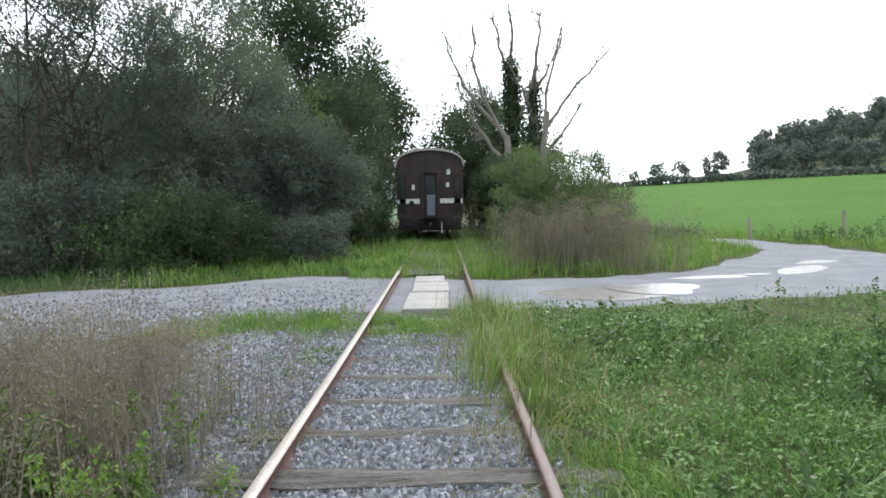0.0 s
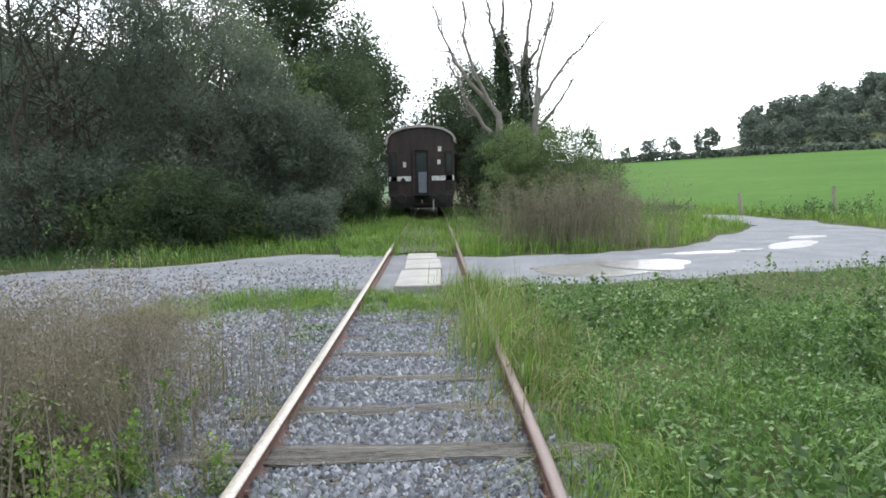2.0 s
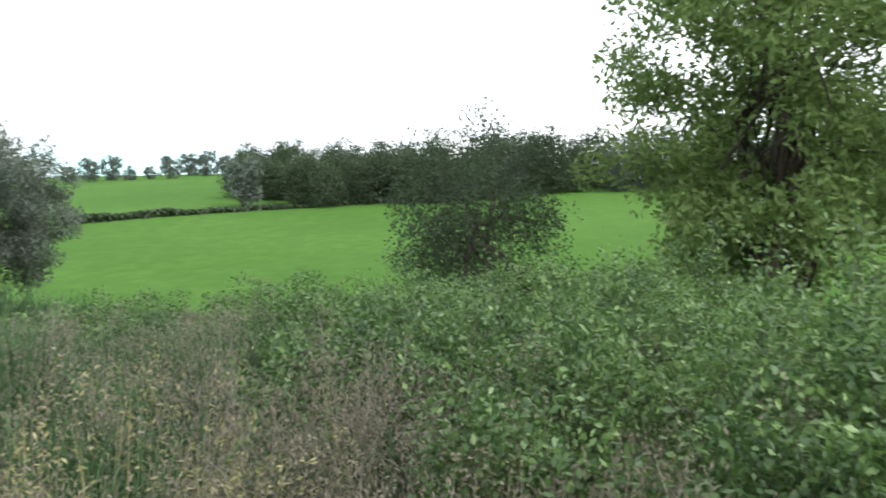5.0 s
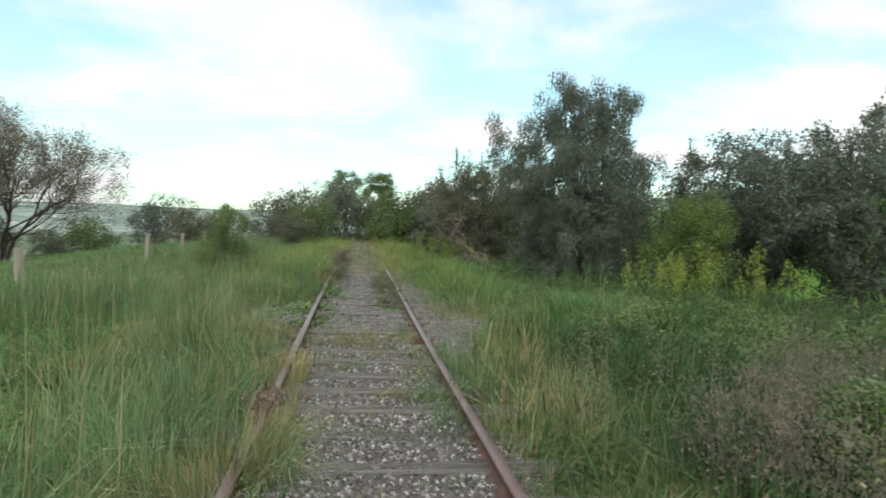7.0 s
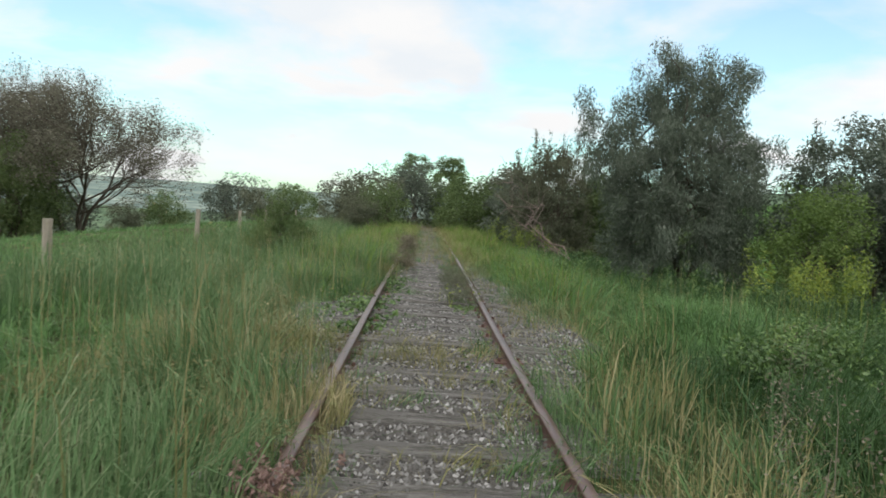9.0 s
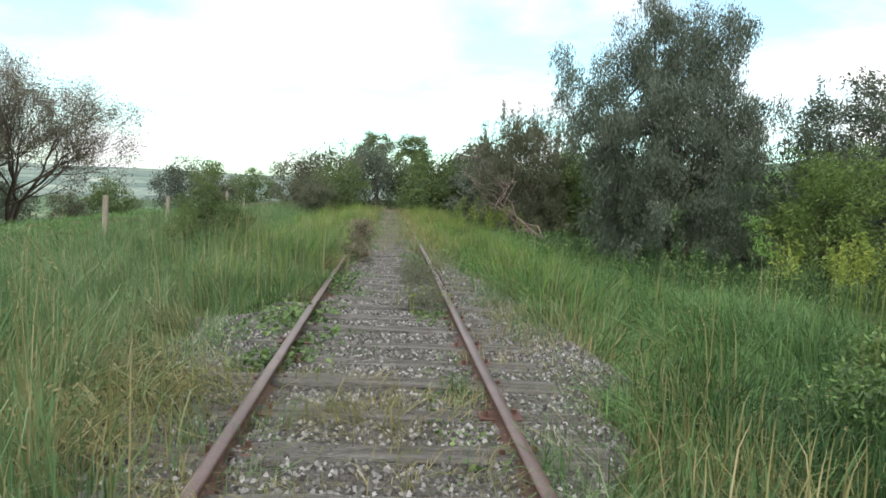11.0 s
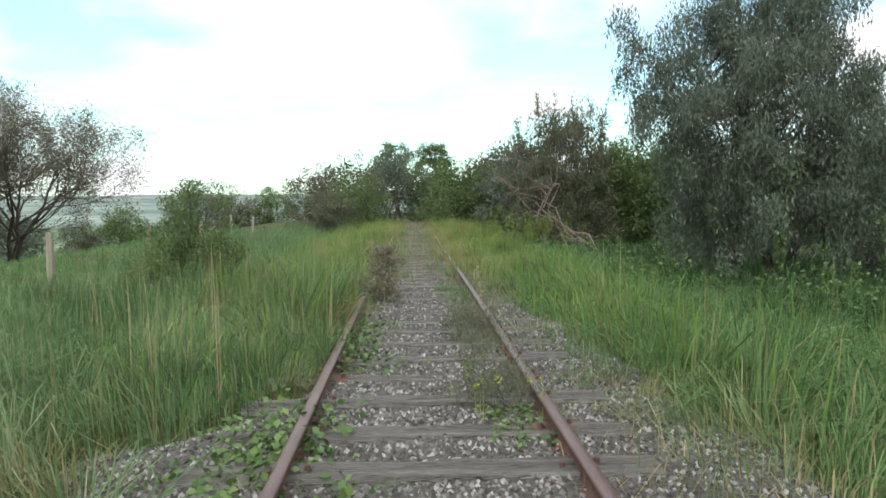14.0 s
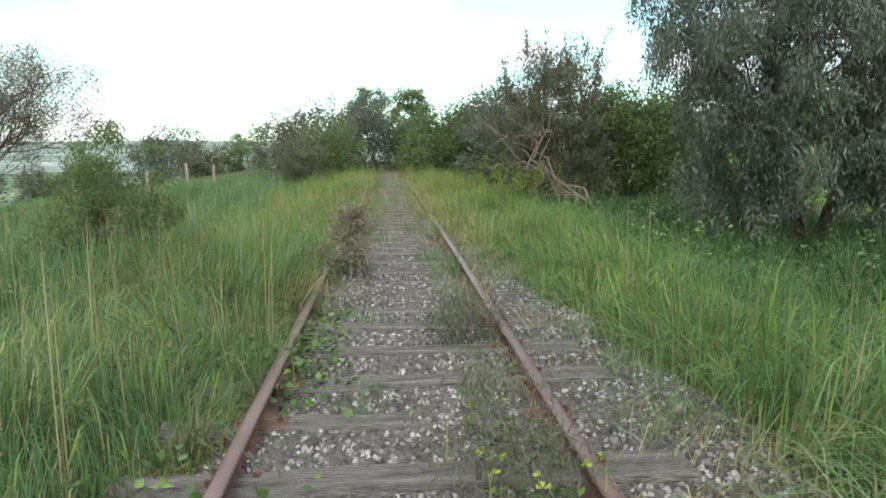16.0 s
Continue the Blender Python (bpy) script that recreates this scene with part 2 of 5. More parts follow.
G_WEED = islands("weed_green", [(0.0, (0.018, 0.039, 0.012)), (0.5, (0.08, 0.15, 0.042)), (0.82, (0.18, 0.275, 0.08)), (1.0, (0.34, 0.42, 0.17))], 0.45, 0.5, 0.3, 0.6)
G_HERB = islands("herb_green", [(0.0, (0.024, 0.058, 0.014)), (0.5, (0.09, 0.185, 0.04)), (0.85, (0.17, 0.29, 0.075)), (1.0, (0.33, 0.40, 0.17))], 0.55, 0.4, 0.35, 0.7)
M_PETAL = islands("petal_pink", [(0.0, (0.16, 0.10, 0.085)), (1.0, (0.36, 0.25, 0.22))], 0.9, 0.1, 0.2)
M_CAR = surface("carriage_rusty_paint", [(0.3, (0.016, 0.012, 0.012)), (0.5, (0.036, 0.025, 0.024)), (0.7, (0.085, 0.052, 0.042))], 1.5, 18, 0.65, 0.2, stretch=(2, 2, 0.6))
M_CARDARK = surface("carriage_underframe", [(0.3, (0.012, 0.011, 0.011)), (0.7, (0.035, 0.03, 0.028))], 3, 30, 0.8, 0.3)
M_CARROOF = surface("carriage_roof", [(0.3, (0.16, 0.14, 0.12)), (0.5, (0.34, 0.31, 0.27)), (0.7, (0.52, 0.49, 0.44))], 2.5, 20, 0.8, 0.3)
M_WHITE = surface("flaking_white_paint", [(0.35, (0.10, 0.08, 0.075)), (0.47, (0.55, 0.54, 0.52)), (0.7, (0.75, 0.74, 0.72))], 6, 40, 0.7, 0.2)
M_DOOR = surface("grey_door_paint", [(0.3, (0.10, 0.11, 0.13)), (0.7, (0.20, 0.21, 0.24))], 3, 30, 0.55, 0.1)
M_PANE = surface("dark_glass", [(0.3, (0.01, 0.01, 0.012)), (0.7, (0.02, 0.02, 0.024))], 3, 10, 0.15, 0.02)

# ---- terrain ----
rng = np.random.default_rng(7)


def ss(a, b, v):
    t = np.clip((v - a) / (b - a), 0, 1)
    return t * t * (3 - 2 * t)


def wave(x, y, f, s=0.0):
    """A cheap smooth noise in -1..1."""
    return (np.sin(f * x + 1.7 * s) * np.cos(f * 0.83 * y - s) + np.sin(f * 0.57 * (x + y) + 2.3 * s) + 0.6 * np.cos(f * 1.9 * x - f * 1.3 * y + s)) / 2.6


def terrain(x, y):
    x, y = np.asarray(x, float), np.asarray(y, float)
    r = np.hypot(x, y)
    off = ss(1.5, 5.0, np.abs(x)) * ss(0, 6, np.abs(x))
    z = 0.10 * wave(x, y, 0.55, 1.0) * off * ss(80, 20, r)
    z = z - 0.9 * ss(7, 22, -x) + 0.15 * np.minimum(np.maximum(0, -x - 22), 140)
    d = 0.72 * x + 0.69 * y
    z = z + 0.047 * np.minimum(np.maximum(0, d - 33), 160) * ss(-5, 30, x) * ss(0, 25, y)
    z = z + 36 * np.exp(-(((x - 265) / 105) ** 2 + ((y - 310) / 105) ** 2))
    s = 0.80 * x - 0.22 * y
    fall = np.maximum(0.15 * np.minimum(np.maximum(0, x - 9.0), 270) * ss(4.0, 16.0, x), 0.13 * np.minimum(np.maximum(0, s - 22), 300))
    z = z - fall * ss(25, -15, y)
    z = z - 0.32 * ss(-2.6, -4.6, x) * ss(-13, -19, y) * ss(-48, -34, y)
    az = np.arctan2(x, y)
    z = z + ss(1000, 3000, r) * (80 + 16 * wave(az * 7, r / 900, 1.3, 0.4) + 9 * wave(az * 19, r / 400, 1.0, 2.1))
    return z


def road_mask(x, y):
    """How far inside the gravel road a place is, in metres (negative: outside)."""
    best = np.full(np.shape(x), -99.0)
    for pts in ROADS:
        for (ax, ay, aw), (bx, by, bw) in zip(pts, pts[1:]):
            dx, dy = bx - ax, by - ay
            t = np.clip(((x - ax) * dx + (y - ay) * dy) / (dx * dx + dy * dy), 0, 1)
            best = np.maximum(best, aw + (bw - aw) * t - np.hypot(x - ax - t * dx, y - ay - t * dy))
    return best + 0.25 * wave(x, y, 2.1, 3.0) + 0.12 * wave(x, y, 6.0, 1.0)


ROADS = [
    [(1.5, 12.2, 2.0), (-2.5, 12.4, 3.2), (-6.3, 10.6, 3.6), (-10, 8.0, 2.9), (-15, 8.6, 1.7), (-20, 9.5, 1.3)],
    [(-3.0, 9.5, 1.6), (-2.2, 7.0, 1.2), (-1.9, 4.6, 0.7)],
    [(-5.0, 6.5, 2.0), (-5.5, 4.5, 1.9), (-7.5, 4.0, 1.6)],
    [(-1, 12.1, 2.0), (4, 11.9, 2.1), (8, 13.6, 3.0), (14, 15.6, 3.5), (26, 18, 3.8)],
    [(8, 13.8, 2.8), (11, 18, 2.6), (12.3, 22.3, 1.2), (12, 27, 1.0)],
]


# ---- mesh helpers ----
def mesh_np(name, verts, faces, material, smooth=False):
    """A mesh from an array of places and a list of index arrays, each (n, 3) or (n, 4)."""
    me = bpy.data.meshes.new(name)
    verts = np.asarray(verts, np.float32)
    faces = [np.asarray(f, np.int32) for f in faces if len(f)]
    me.vertices.add(len(verts))
    me.vertices.foreach_set("co", verts.ravel())
    loops = np.concatenate([f.ravel() for f in faces])
    sizes = np.concatenate([np.full(len(f), f.shape[1], np.int32) for f in faces])
    me.loops.add(len(loops))
    me.loops.foreach_set("vertex_index", loops)
    me.polygons.add(len(sizes))
    me.polygons.foreach_set("loop_start", np.concatenate([[0], np.cumsum(sizes)[:-1]]).astype(np.int32))
    if smooth:
        me.polygons.foreach_set("use_smooth", np.ones(len(sizes), bool))
    me.update(calc_edges=True)
    me.validate()
    me.materials.append(material)
    return me


def part(name, bm, material, parent, label=""):
    """Links a bmesh, or a mesh, as one object under a thing or a part (parent may be None)."""
    if isinstance(bm, bmesh.types.BMesh):
        me = bpy.data.meshes.new(name)
        bm.to_mesh(me)
        bm.free()
        me.materials.append(material)
    else:
        me = bm
    ob = new(name, me)
    ob.parent = parent
    if label:
        ob["label"] = label
    return ob


def thing(name, m, label, category, group=""):
    ob = new(name)
    ob.matrix_world = m
    ob.empty_display_size = 0.2
    return tagged(ob, label, category, group)


def at(x, y, dz=0.0, rz=0.0):
    return pose(x, y, float(terrain(x, y)) + dz, 0, 0, rz)


def box(bm, cx, cy, cz, sx, sy, sz, rot=None, bevel=0.0):
    r = bmesh.ops.create_cube(bm, size=1.0)
    m = Matrix.Translation((cx, cy, cz)) @ (rot or Matrix()) @ Matrix.Diagonal((sx, sy, sz, 1))
    bmesh.ops.transform(bm, matrix=m, verts=r["verts"])
    if bevel:
        edges = list({e for v in r["verts"] for e in v.link_edges})
        bmesh.ops.bevel(bm, geom=edges, offset=bevel, segments=1, affect="EDGES")


def boxes(*specs, bevel=0.004):
    bm = bmesh.new()
    for s in specs:
        box(bm, *s[:6], rot=s[6] if len(s) > 6 else None, bevel=bevel)
    return bm


class Tubes:
    """Gathers tapered tubes along polylines into one mesh."""

    def __init__(self):
        self.v, self.f, self.n = [], [], 0

    def add(self, pts, radii, sides=6):
        pts = np.asarray(pts, float)
        tang = np.gradient(pts, axis=0)
        tang /= np.linalg.norm(tang, axis=1, keepdims=True) + 1e-9
        ref = np.where(np.abs(tang[:, 2:3]) > 0.9, [[1.0, 0, 0]], [[0, 0, 1.0]])
        a = np.cross(tang, ref)
        a /= np.linalg.norm(a, axis=1, keepdims=True) + 1e-9
        b = np.cross(tang, a)
        ang = np.arange(sides) * 2 * np.pi / sides
        ring = pts[:, None] + np.asarray(radii, float)[:, None, None] * (np.cos(ang)[None, :, None] * a[:, None] + np.sin(ang)[None, :, None] * b[:, None])
        k = len(pts)
        i, j = np.meshgrid(np.arange(k - 1), np.arange(sides), indexing="ij")
        q = np.stack([i * sides + j, i * sides + (j + 1) % sides, (i + 1) * sides + (j + 1) % sides, (i + 1) * sides + j], -1).reshape(-1, 4)
        self.v.append(ring.reshape(-1, 3))
        self.f.append(q + self.n)
        self.n += k * sides

    def mesh(self, name, material):
        return mesh_np(name, np.concatenate(self.v), [np.concatenate(self.f)], material, True)


def bent(p, q, n=5, wob=0.06, sag=0.0):
    """A wandering line from p to q."""
    p, q = np.asarray(p, float), np.asarray(q, float)
    t = np.linspace(0, 1, n)[:, None]
    pts = p + (q - p) * t
    size = np.linalg.norm(q - p)
    pts[1:-1] += rng.normal(0, wob * size, (n - 2, 3))
    pts[:, 2] -= sag * size * (t[:, 0] * (1 - t[:, 0])) * 4
    return pts


def unit(v):
    return v / (np.linalg.norm(v, axis=-1, keepdims=True) + 1e-9)


def leaf_arrays(c, length, width, droop=0.0, flat_bias=0.3):
    """Folded diamond leaves at the places c; droop 0..1 turns them downwards."""
    n = len(c)
    d = unit(rng.normal(0, 1, (n, 3)) + np.array([0, 0, -3.0 * droop]))
    s = unit(np.cross(d, rng.normal(0, 1, (n, 3)) + np.array([0, 0, 2 * flat_bias])))
    nrm = np.cross(s, d)
    ln = (length * rng.uniform(0.6, 1.3, n))[:, None]
    wd = (width * rng.uniform(0.6, 1.3, n))[:, None]
    v = np.stack([c - d * ln * 0.5, c + s * wd * 0.5 + nrm * wd * 0.15, c + d * ln * 0.5, c - s * wd * 0.5 + nrm * wd * 0.15], 1)
    i = np.arange(n)[:, None] * 4
    return v.reshape(-1, 3), np.concatenate([i + [[0, 1, 2]], i + [[0, 2, 3]]])


def cell_random(x, y, size, k):
    """A random number in 0..1 for each cell of a jittered grid, the same for all that stands in it."""
    i, j = np.floor(x / size), np.floor(y / size)
    return np.modf(np.abs(np.sin(i * 127.1 + j * 311.7 + k * 74.7) * 43758.5453))[0]


def blade_arrays(x, y, z, h, w, lean=0.35, common=0.0):
    """Bent blades of grass; common: how far the blades of one tussock lean the same way."""
    n = len(x)
    a = rng.uniform(0, 2 * np.pi, n)
    b = rng.uniform(0, 2 * np.pi, n)
    u, v = x + 0.12 * wave(x, y, 4.0, 0.0), y + 0.12 * wave(y, x, 4.0, 1.0)
    way = cell_random(u, v, 0.42, 1) * 2 * np.pi
    side = np.stack([np.cos(a), np.sin(a), np.zeros(n)], 1) * (w * 0.5)[:, None]
    tilt = np.abs(rng.normal(0, lean, n))
    out_ = np.stack([np.cos(b) + common * 1.6 * np.cos(way), np.sin(b) + common * 1.6 * np.sin(way), np.zeros(n)], 1)
    h = h * (1 - common * 0.55 + common * 1.1 * cell_random(u, v, 0.42, 2))
    base = np.stack([x, y, z - 0.02], 1)
    low = base + out_ * (h * 0.10 * tilt)[:, None] + np.array([0, 0, 1.0]) * (h * 0.38)[:, None]
    mid = base + out_ * (h * 0.42 * tilt)[:, None] + np.array([0, 0, 1.0]) * (h * 0.75)[:, None]
    tip = base + out_ * (h * 1.0 * tilt)[:, None] + np.array([0, 0, 1.0]) * (h * (1 - 0.45 * np.clip(tilt, 0, 1)))[:, None]
    v = np.stack([base - side, base + side, low - side * 0.9, low + side * 0.9, mid - side * 0.6, mid + side * 0.6, tip], 1).reshape(-1, 3)
    i = np.arange(n)[:, None] * 7
    return v, np.concatenate([i + [[0, 1, 3, 2]], i + [[2, 3, 5, 4]]]), i + [[4, 5, 6]]


# ---- ground, ballast, road ----
def grid_mesh(name, xs, ys, zf, material, keep=None, smooth=True):
    X, Y = np.meshgrid(xs, ys, indexing="ij")
    v = np.stack([X, Y, zf(X, Y)], -1).reshape(-1, 3)
    i, j = np.meshgrid(np.arange(len(xs) - 1), np.arange(len(ys) - 1), indexing="ij")
    m = len(ys)
    q = np.stack([i * m + j, (i + 1) * m + j, (i + 1) * m + j + 1, i * m + j + 1], -1).reshape(-1, 4)
    if keep is not None:
        c = v[q].mean(1)
        q = q[keep(c[:, 0], c[:, 1])]
        used, inv = np.unique(q, return_inverse=True)
        v, q = v[used], inv.reshape(-1, 4)
    return mesh_np(name, v, [q], material, smooth)


def field_mask(x, y):
    right = (y > 4) & (x > 15) & (road_mask(x, y) < -1.5) & (0.62 * x + 0.78 * y > 29 + 1.2 * wave(x, y, 0.4, 2.0)) & (np.hypot(x, y) < 206 + 3 * wave(x, y, 0.05, 1.0))
    left = (-x > 19 + 1.5 * wave(x, y, 0.3, 1.0)) & (road_mask(x, y) < -0.5) & (y > -170) & (y < 120)
    return (right | left) & (np.hypot(x, y) < 600)


s_ = np.linspace(-1, 1, 289)
spread = 4200 * np.sinh(8.2 * s_) / math.sinh(8.2)
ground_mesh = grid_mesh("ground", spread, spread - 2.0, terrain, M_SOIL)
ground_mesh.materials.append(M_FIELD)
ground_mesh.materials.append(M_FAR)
ground_mesh.materials.append(M_HILLS_HAZE)
cent = np.empty(len(ground_mesh.polygons) * 3, np.float32)
ground_mesh.polygons.foreach_get("center", cent)
cent = cent.reshape(-1, 3)
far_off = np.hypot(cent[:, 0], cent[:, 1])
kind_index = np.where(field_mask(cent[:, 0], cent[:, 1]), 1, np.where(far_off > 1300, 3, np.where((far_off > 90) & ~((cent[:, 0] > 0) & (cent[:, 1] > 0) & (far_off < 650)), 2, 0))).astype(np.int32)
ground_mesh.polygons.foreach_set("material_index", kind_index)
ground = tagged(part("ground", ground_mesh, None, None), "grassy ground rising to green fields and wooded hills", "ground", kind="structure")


def ballast_edge(x, y):
    """How far inside the bare ballast a place is, in metres; the bed is wider on some stretches."""
    minus = 1.05 + 0.8 * ss(-8.5, -11.5, y) + 1.1 * ss(2.2, 3.8, y) - 0.5 * ss(-15, -19, y)
    plus = 0.95 + 0.85 * ss(-8.6, -10.2, y) * ss(-14.4, -12.8, y)
    ends = 0.55 * ss(-17, -23, y) + 0.5 * ss(14, 18, y)
    return np.where(x < 0, minus, plus) - ends + 0.22 * wave(y, y * 0.3, 1.1, 2.0) + 0.18 * wave(x + y, y, 3.1, 0.3) - np.abs(x)


def ballast_z(x, y):
    return terrain(x, y) + 0.046 + 0.012 * wave(x, y, 5.0, 1.0) + 0.008 * wave(x, y, 17.0, 2.0) - 0.05 * ss(0.25, -0.05, ballast_edge(x, y))


ballast = part("ballast", grid_mesh("ballast", np.arange(-2.8, 2.61, 0.10), np.arange(-60, 60, 0.14), ballast_z, M_GRAVEL,
                                    lambda x, y: (ballast_edge(x, y) > -0.05) & ~((y > 9.6) & (y < 15.2))), None, None)
tagged(ballast, "grey crushed stone ballast bed under the railway track", "ballast", kind="structure")


def road_z(x, y):
    return terrain(x, y) + 0.03 + 0.02 * wave(x, y, 1.1, 4.0) * (1 - ss(0, 0.3, puddle(x, y))) - 0.06 * ss(0.3, -0.1, road_mask(x, y)) - 0.03 * ss(0.0, 0.35, puddle(x, y))


def puddle(x, y):
    best = np.zeros(np.shape(x))
    for px, py, rx, ry, a in PUDDLES:
        c, s = math.cos(a), math.sin(a)
        u, w = ((x - px) * c + (y - py) * s) / rx, (-(x - px) * s + (y - py) * c) / ry
        best = np.maximum(best, 1 - (u * u + w * w) + 0.35 * wave(x, y, 3.0, 5.0))
    return np.clip(best, 0, 1)


PUDDLES = [(3.3, 11.6, 1.45, 1.1, 0.1), (4.4, 12.2, 0.9, 0.6, 0.4), (6.2, 14.0, 1.5, 0.3, 0.2), (8.5, 15.0, 1.5, 0.45, 0.8), (9.9, 17.0, 0.9, 0.35, 0.6)]
road = part("road", grid_mesh("road", np.arange(-27, 28, 0.16), np.arange(-3, 32, 0.16), road_z, M_ROAD,
                              lambda x, y: road_mask(x, y) > -0.08), None, None)
tagged(road, "grey gravel farm road crossing the track, wet in places", "road", kind="structure")
for px, py, rx, ry, a in PUDDLES:
    w = part("puddle", grid_mesh("puddle", np.arange(px - 2.2, px + 2.2, 0.06), np.arange(py - 2.0, py + 2.0, 0.06),
                                 lambda x, y: terrain(px, py) + 0.018 + 0 * x, M_WATER,
                                 lambda x, y: (puddle(x, y) > 0.12) & (np.hypot(x - px, (y - py)) < max(rx, ry) * 1.25) & (road_mask(x, y) > 0.1)), None, None)
    tagged(w, "shallow rain puddle mirroring the bright sky on the gravel road", "puddle", "puddles", "structure")

# ---- railway track ----
track = thing("railway_track", pose(0, 0, 0), "rusty single railway track on weathered wooden sleepers", "railway track")
GAUGE = 0.753
RAIL_TOP = 0.17
profile = [(-0.062, 0.0), (0.062, 0.0), (0.062, 0.012), (0.012, 0.030), (0.010, 0.095), (0.034, 0.108), (0.036, 0.128), (0.026, 0.137), (-0.026, 0.137), (-0.036, 0.128), (-0.034, 0.108), (-0.010, 0.095), (-0.012, 0.030), (-0.062, 0.012)]


def rail_mesh(name, x0):
    ys = np.arange(-58, 58, 1.0)
    v, n = [], len(profile)
    for y in ys:
        dx = 0.012 * math.sin(y * 0.35 + x0) * (abs(y) > 2)
        v += [(x0 + px + dx, y, RAIL_TOP - 0.137 + pz) for px, pz in profile]
    i, j = np.meshgrid(np.arange(len(ys) - 1), np.arange(n), indexing="ij")
    q = np.stack([i * n + j, (i + 1) * n + j, (i + 1) * n + (j + 1) % n, i * n + (j + 1) % n], -1).reshape(-1, 4)
    me = mesh_np(name, v, [q], M_RUST)
    me.materials.append(M_RAILTOP)
    top = (q % n).min(1) >= 6
    top &= (q % n).max(1) <= 9
    me.materials.append(M_RAILGLARE)
    # head faces of the left rail that get the painted sky glare
    glary = top & (q[:, 0] // n >= 58) & (q[:, 0] // n < (73 if x0 < 0 else 0))
    me.polygons.foreach_set("material_index", top.astype(np.int32) + glary.astype(np.int32))
    me.update()
    return me


for side in (-1, 1):
    part("rail", rail_mesh("rail", side * GAUGE), None, track, "rusty steel rail with a worn head, pale where sky glare is painted")


def sleeper_mesh():
    bm = bmesh.new()
    box(bm, 0, 0, 0, 2.5, 0.24, 0.14)
    bmesh.ops.subdivide_edges(bm, edges=[e for e in bm.edges if abs((e.verts[0].co - e.verts[1].co).x) > 1], cuts=9)
    bmesh.ops.subdivide_edges(bm, edges=[e for e in bm.edges if abs((e.verts[0].co - e.verts[1].co).y) > 0.2], cuts=3)
    for v in bm.verts:
        v.co.y += 0.012 * math.sin(v.co.x * 4.1) + rng.normal(0, 0.005)
        v.co.z += rng.normal(0, 0.006) - 0.015 * (abs(v.co.y) > 0.11)
    me = bpy.data.meshes.new("sleeper")
    bm.to_mesh(me)
    bm.free()
    me.materials.append(M_SLEEPER)
    return me


sleeper_kinds = [sleeper_mesh() for _ in range(5)]
ys_sleepers = list(np.arange(-1.95, 9.0, 0.76)) + list(np.arange(-2.75, -56, -0.62))
for y in ys_sleepers:
    sl = part("sleeper", sleeper_kinds[rng.integers(5)], None, track)
    sl.matrix_local = pose(rng.normal(0, 0.03), y + rng.normal(0, 0.02), (-0.004 if y < -10 else -0.008 if -9.5 < y < -2.6 else -0.010) + rng.normal(0, 0.01), 0, rng.normal(0, 0.4), rng.normal(0, 0.8))


def tie_plate_mesh():
    bm = bmesh.new()
    box(bm, 0, 0, 0.006, 0.27, 0.15, 0.014, bevel=0.003)
    for sx in (-1, 1):
        bmesh.ops.create_cone(bm, cap_ends=True, segments=6, radius1=0.019, radius2=0.015, depth=0.035, matrix=pose(sx * 0.095, sx * 0.03, 0.03))
    me = bpy.data.meshes.new("tie_plate")
    bm.to_mesh(me)
    bm.free()
    me.materials.append(M_RUST)
    return me


tie_plate = tie_plate_mesh()
for y in ys_sleepers:
    if -22 < y < -9:
        for side in (-1, 1):
            part("tie_plate", tie_plate, None, track).matrix_local = pose(side * GAUGE, y, 0.054, 0, 0, rng.normal(0, 2))


def fishplate_mesh():
    bm = bmesh.new()
    box(bm, 0, 0, 0, 0.018, 0.62, 0.07, bevel=0.005)
    for k in range(4):
        bmesh.ops.create_cone(bm, cap_ends=True, segments=6, radius1=0.017, radius2=0.017, depth=0.03, matrix=pose(0.014, -0.225 + 0.15 * k, 0, 0, 90))
    me = bpy.data.meshes.new("fishplate")
    bm.to_mesh(me)
    bm.free()
    me.materials.append(M_RUST)
    return me


fishplate = fishplate_mesh()
for y in (-15.2, -3.2, 2.6, 14.6):
    for side in (-1, 1):
        for face in (-1, 1):
            part("fishplate", fishplate, None, track).matrix_local = pose(side * GAUGE + face * 0.022, y, RAIL_TOP - 0.075, 0, 0, 0 if face > 0 else 180)


def slab_mesh(w, l):
    bm = bmesh.new()
    box(bm, 0, 0, 0, w, l, 0.14, bevel=0.015)
    return bm


for i, (y0, y1, w, x) in enumerate(((9.2, 11.15, 0.68, -0.02), (11.27, 12.7, 0.66, 0.01), (12.8, 13.9, 0.6, -0.03))):
    s = part("concrete_slab", slab_mesh(w, y1 - y0), M_CONCRETE, None)
    s.matrix_world = pose(x, (y0 + y1) / 2, 0.075, rng.normal(0, 0.3), rng.normal(0, 0.3), rng.normal(0, 0.6))
    tagged(s, "pale concrete crossing slab lying between the rails", "slab", "crossing slabs")


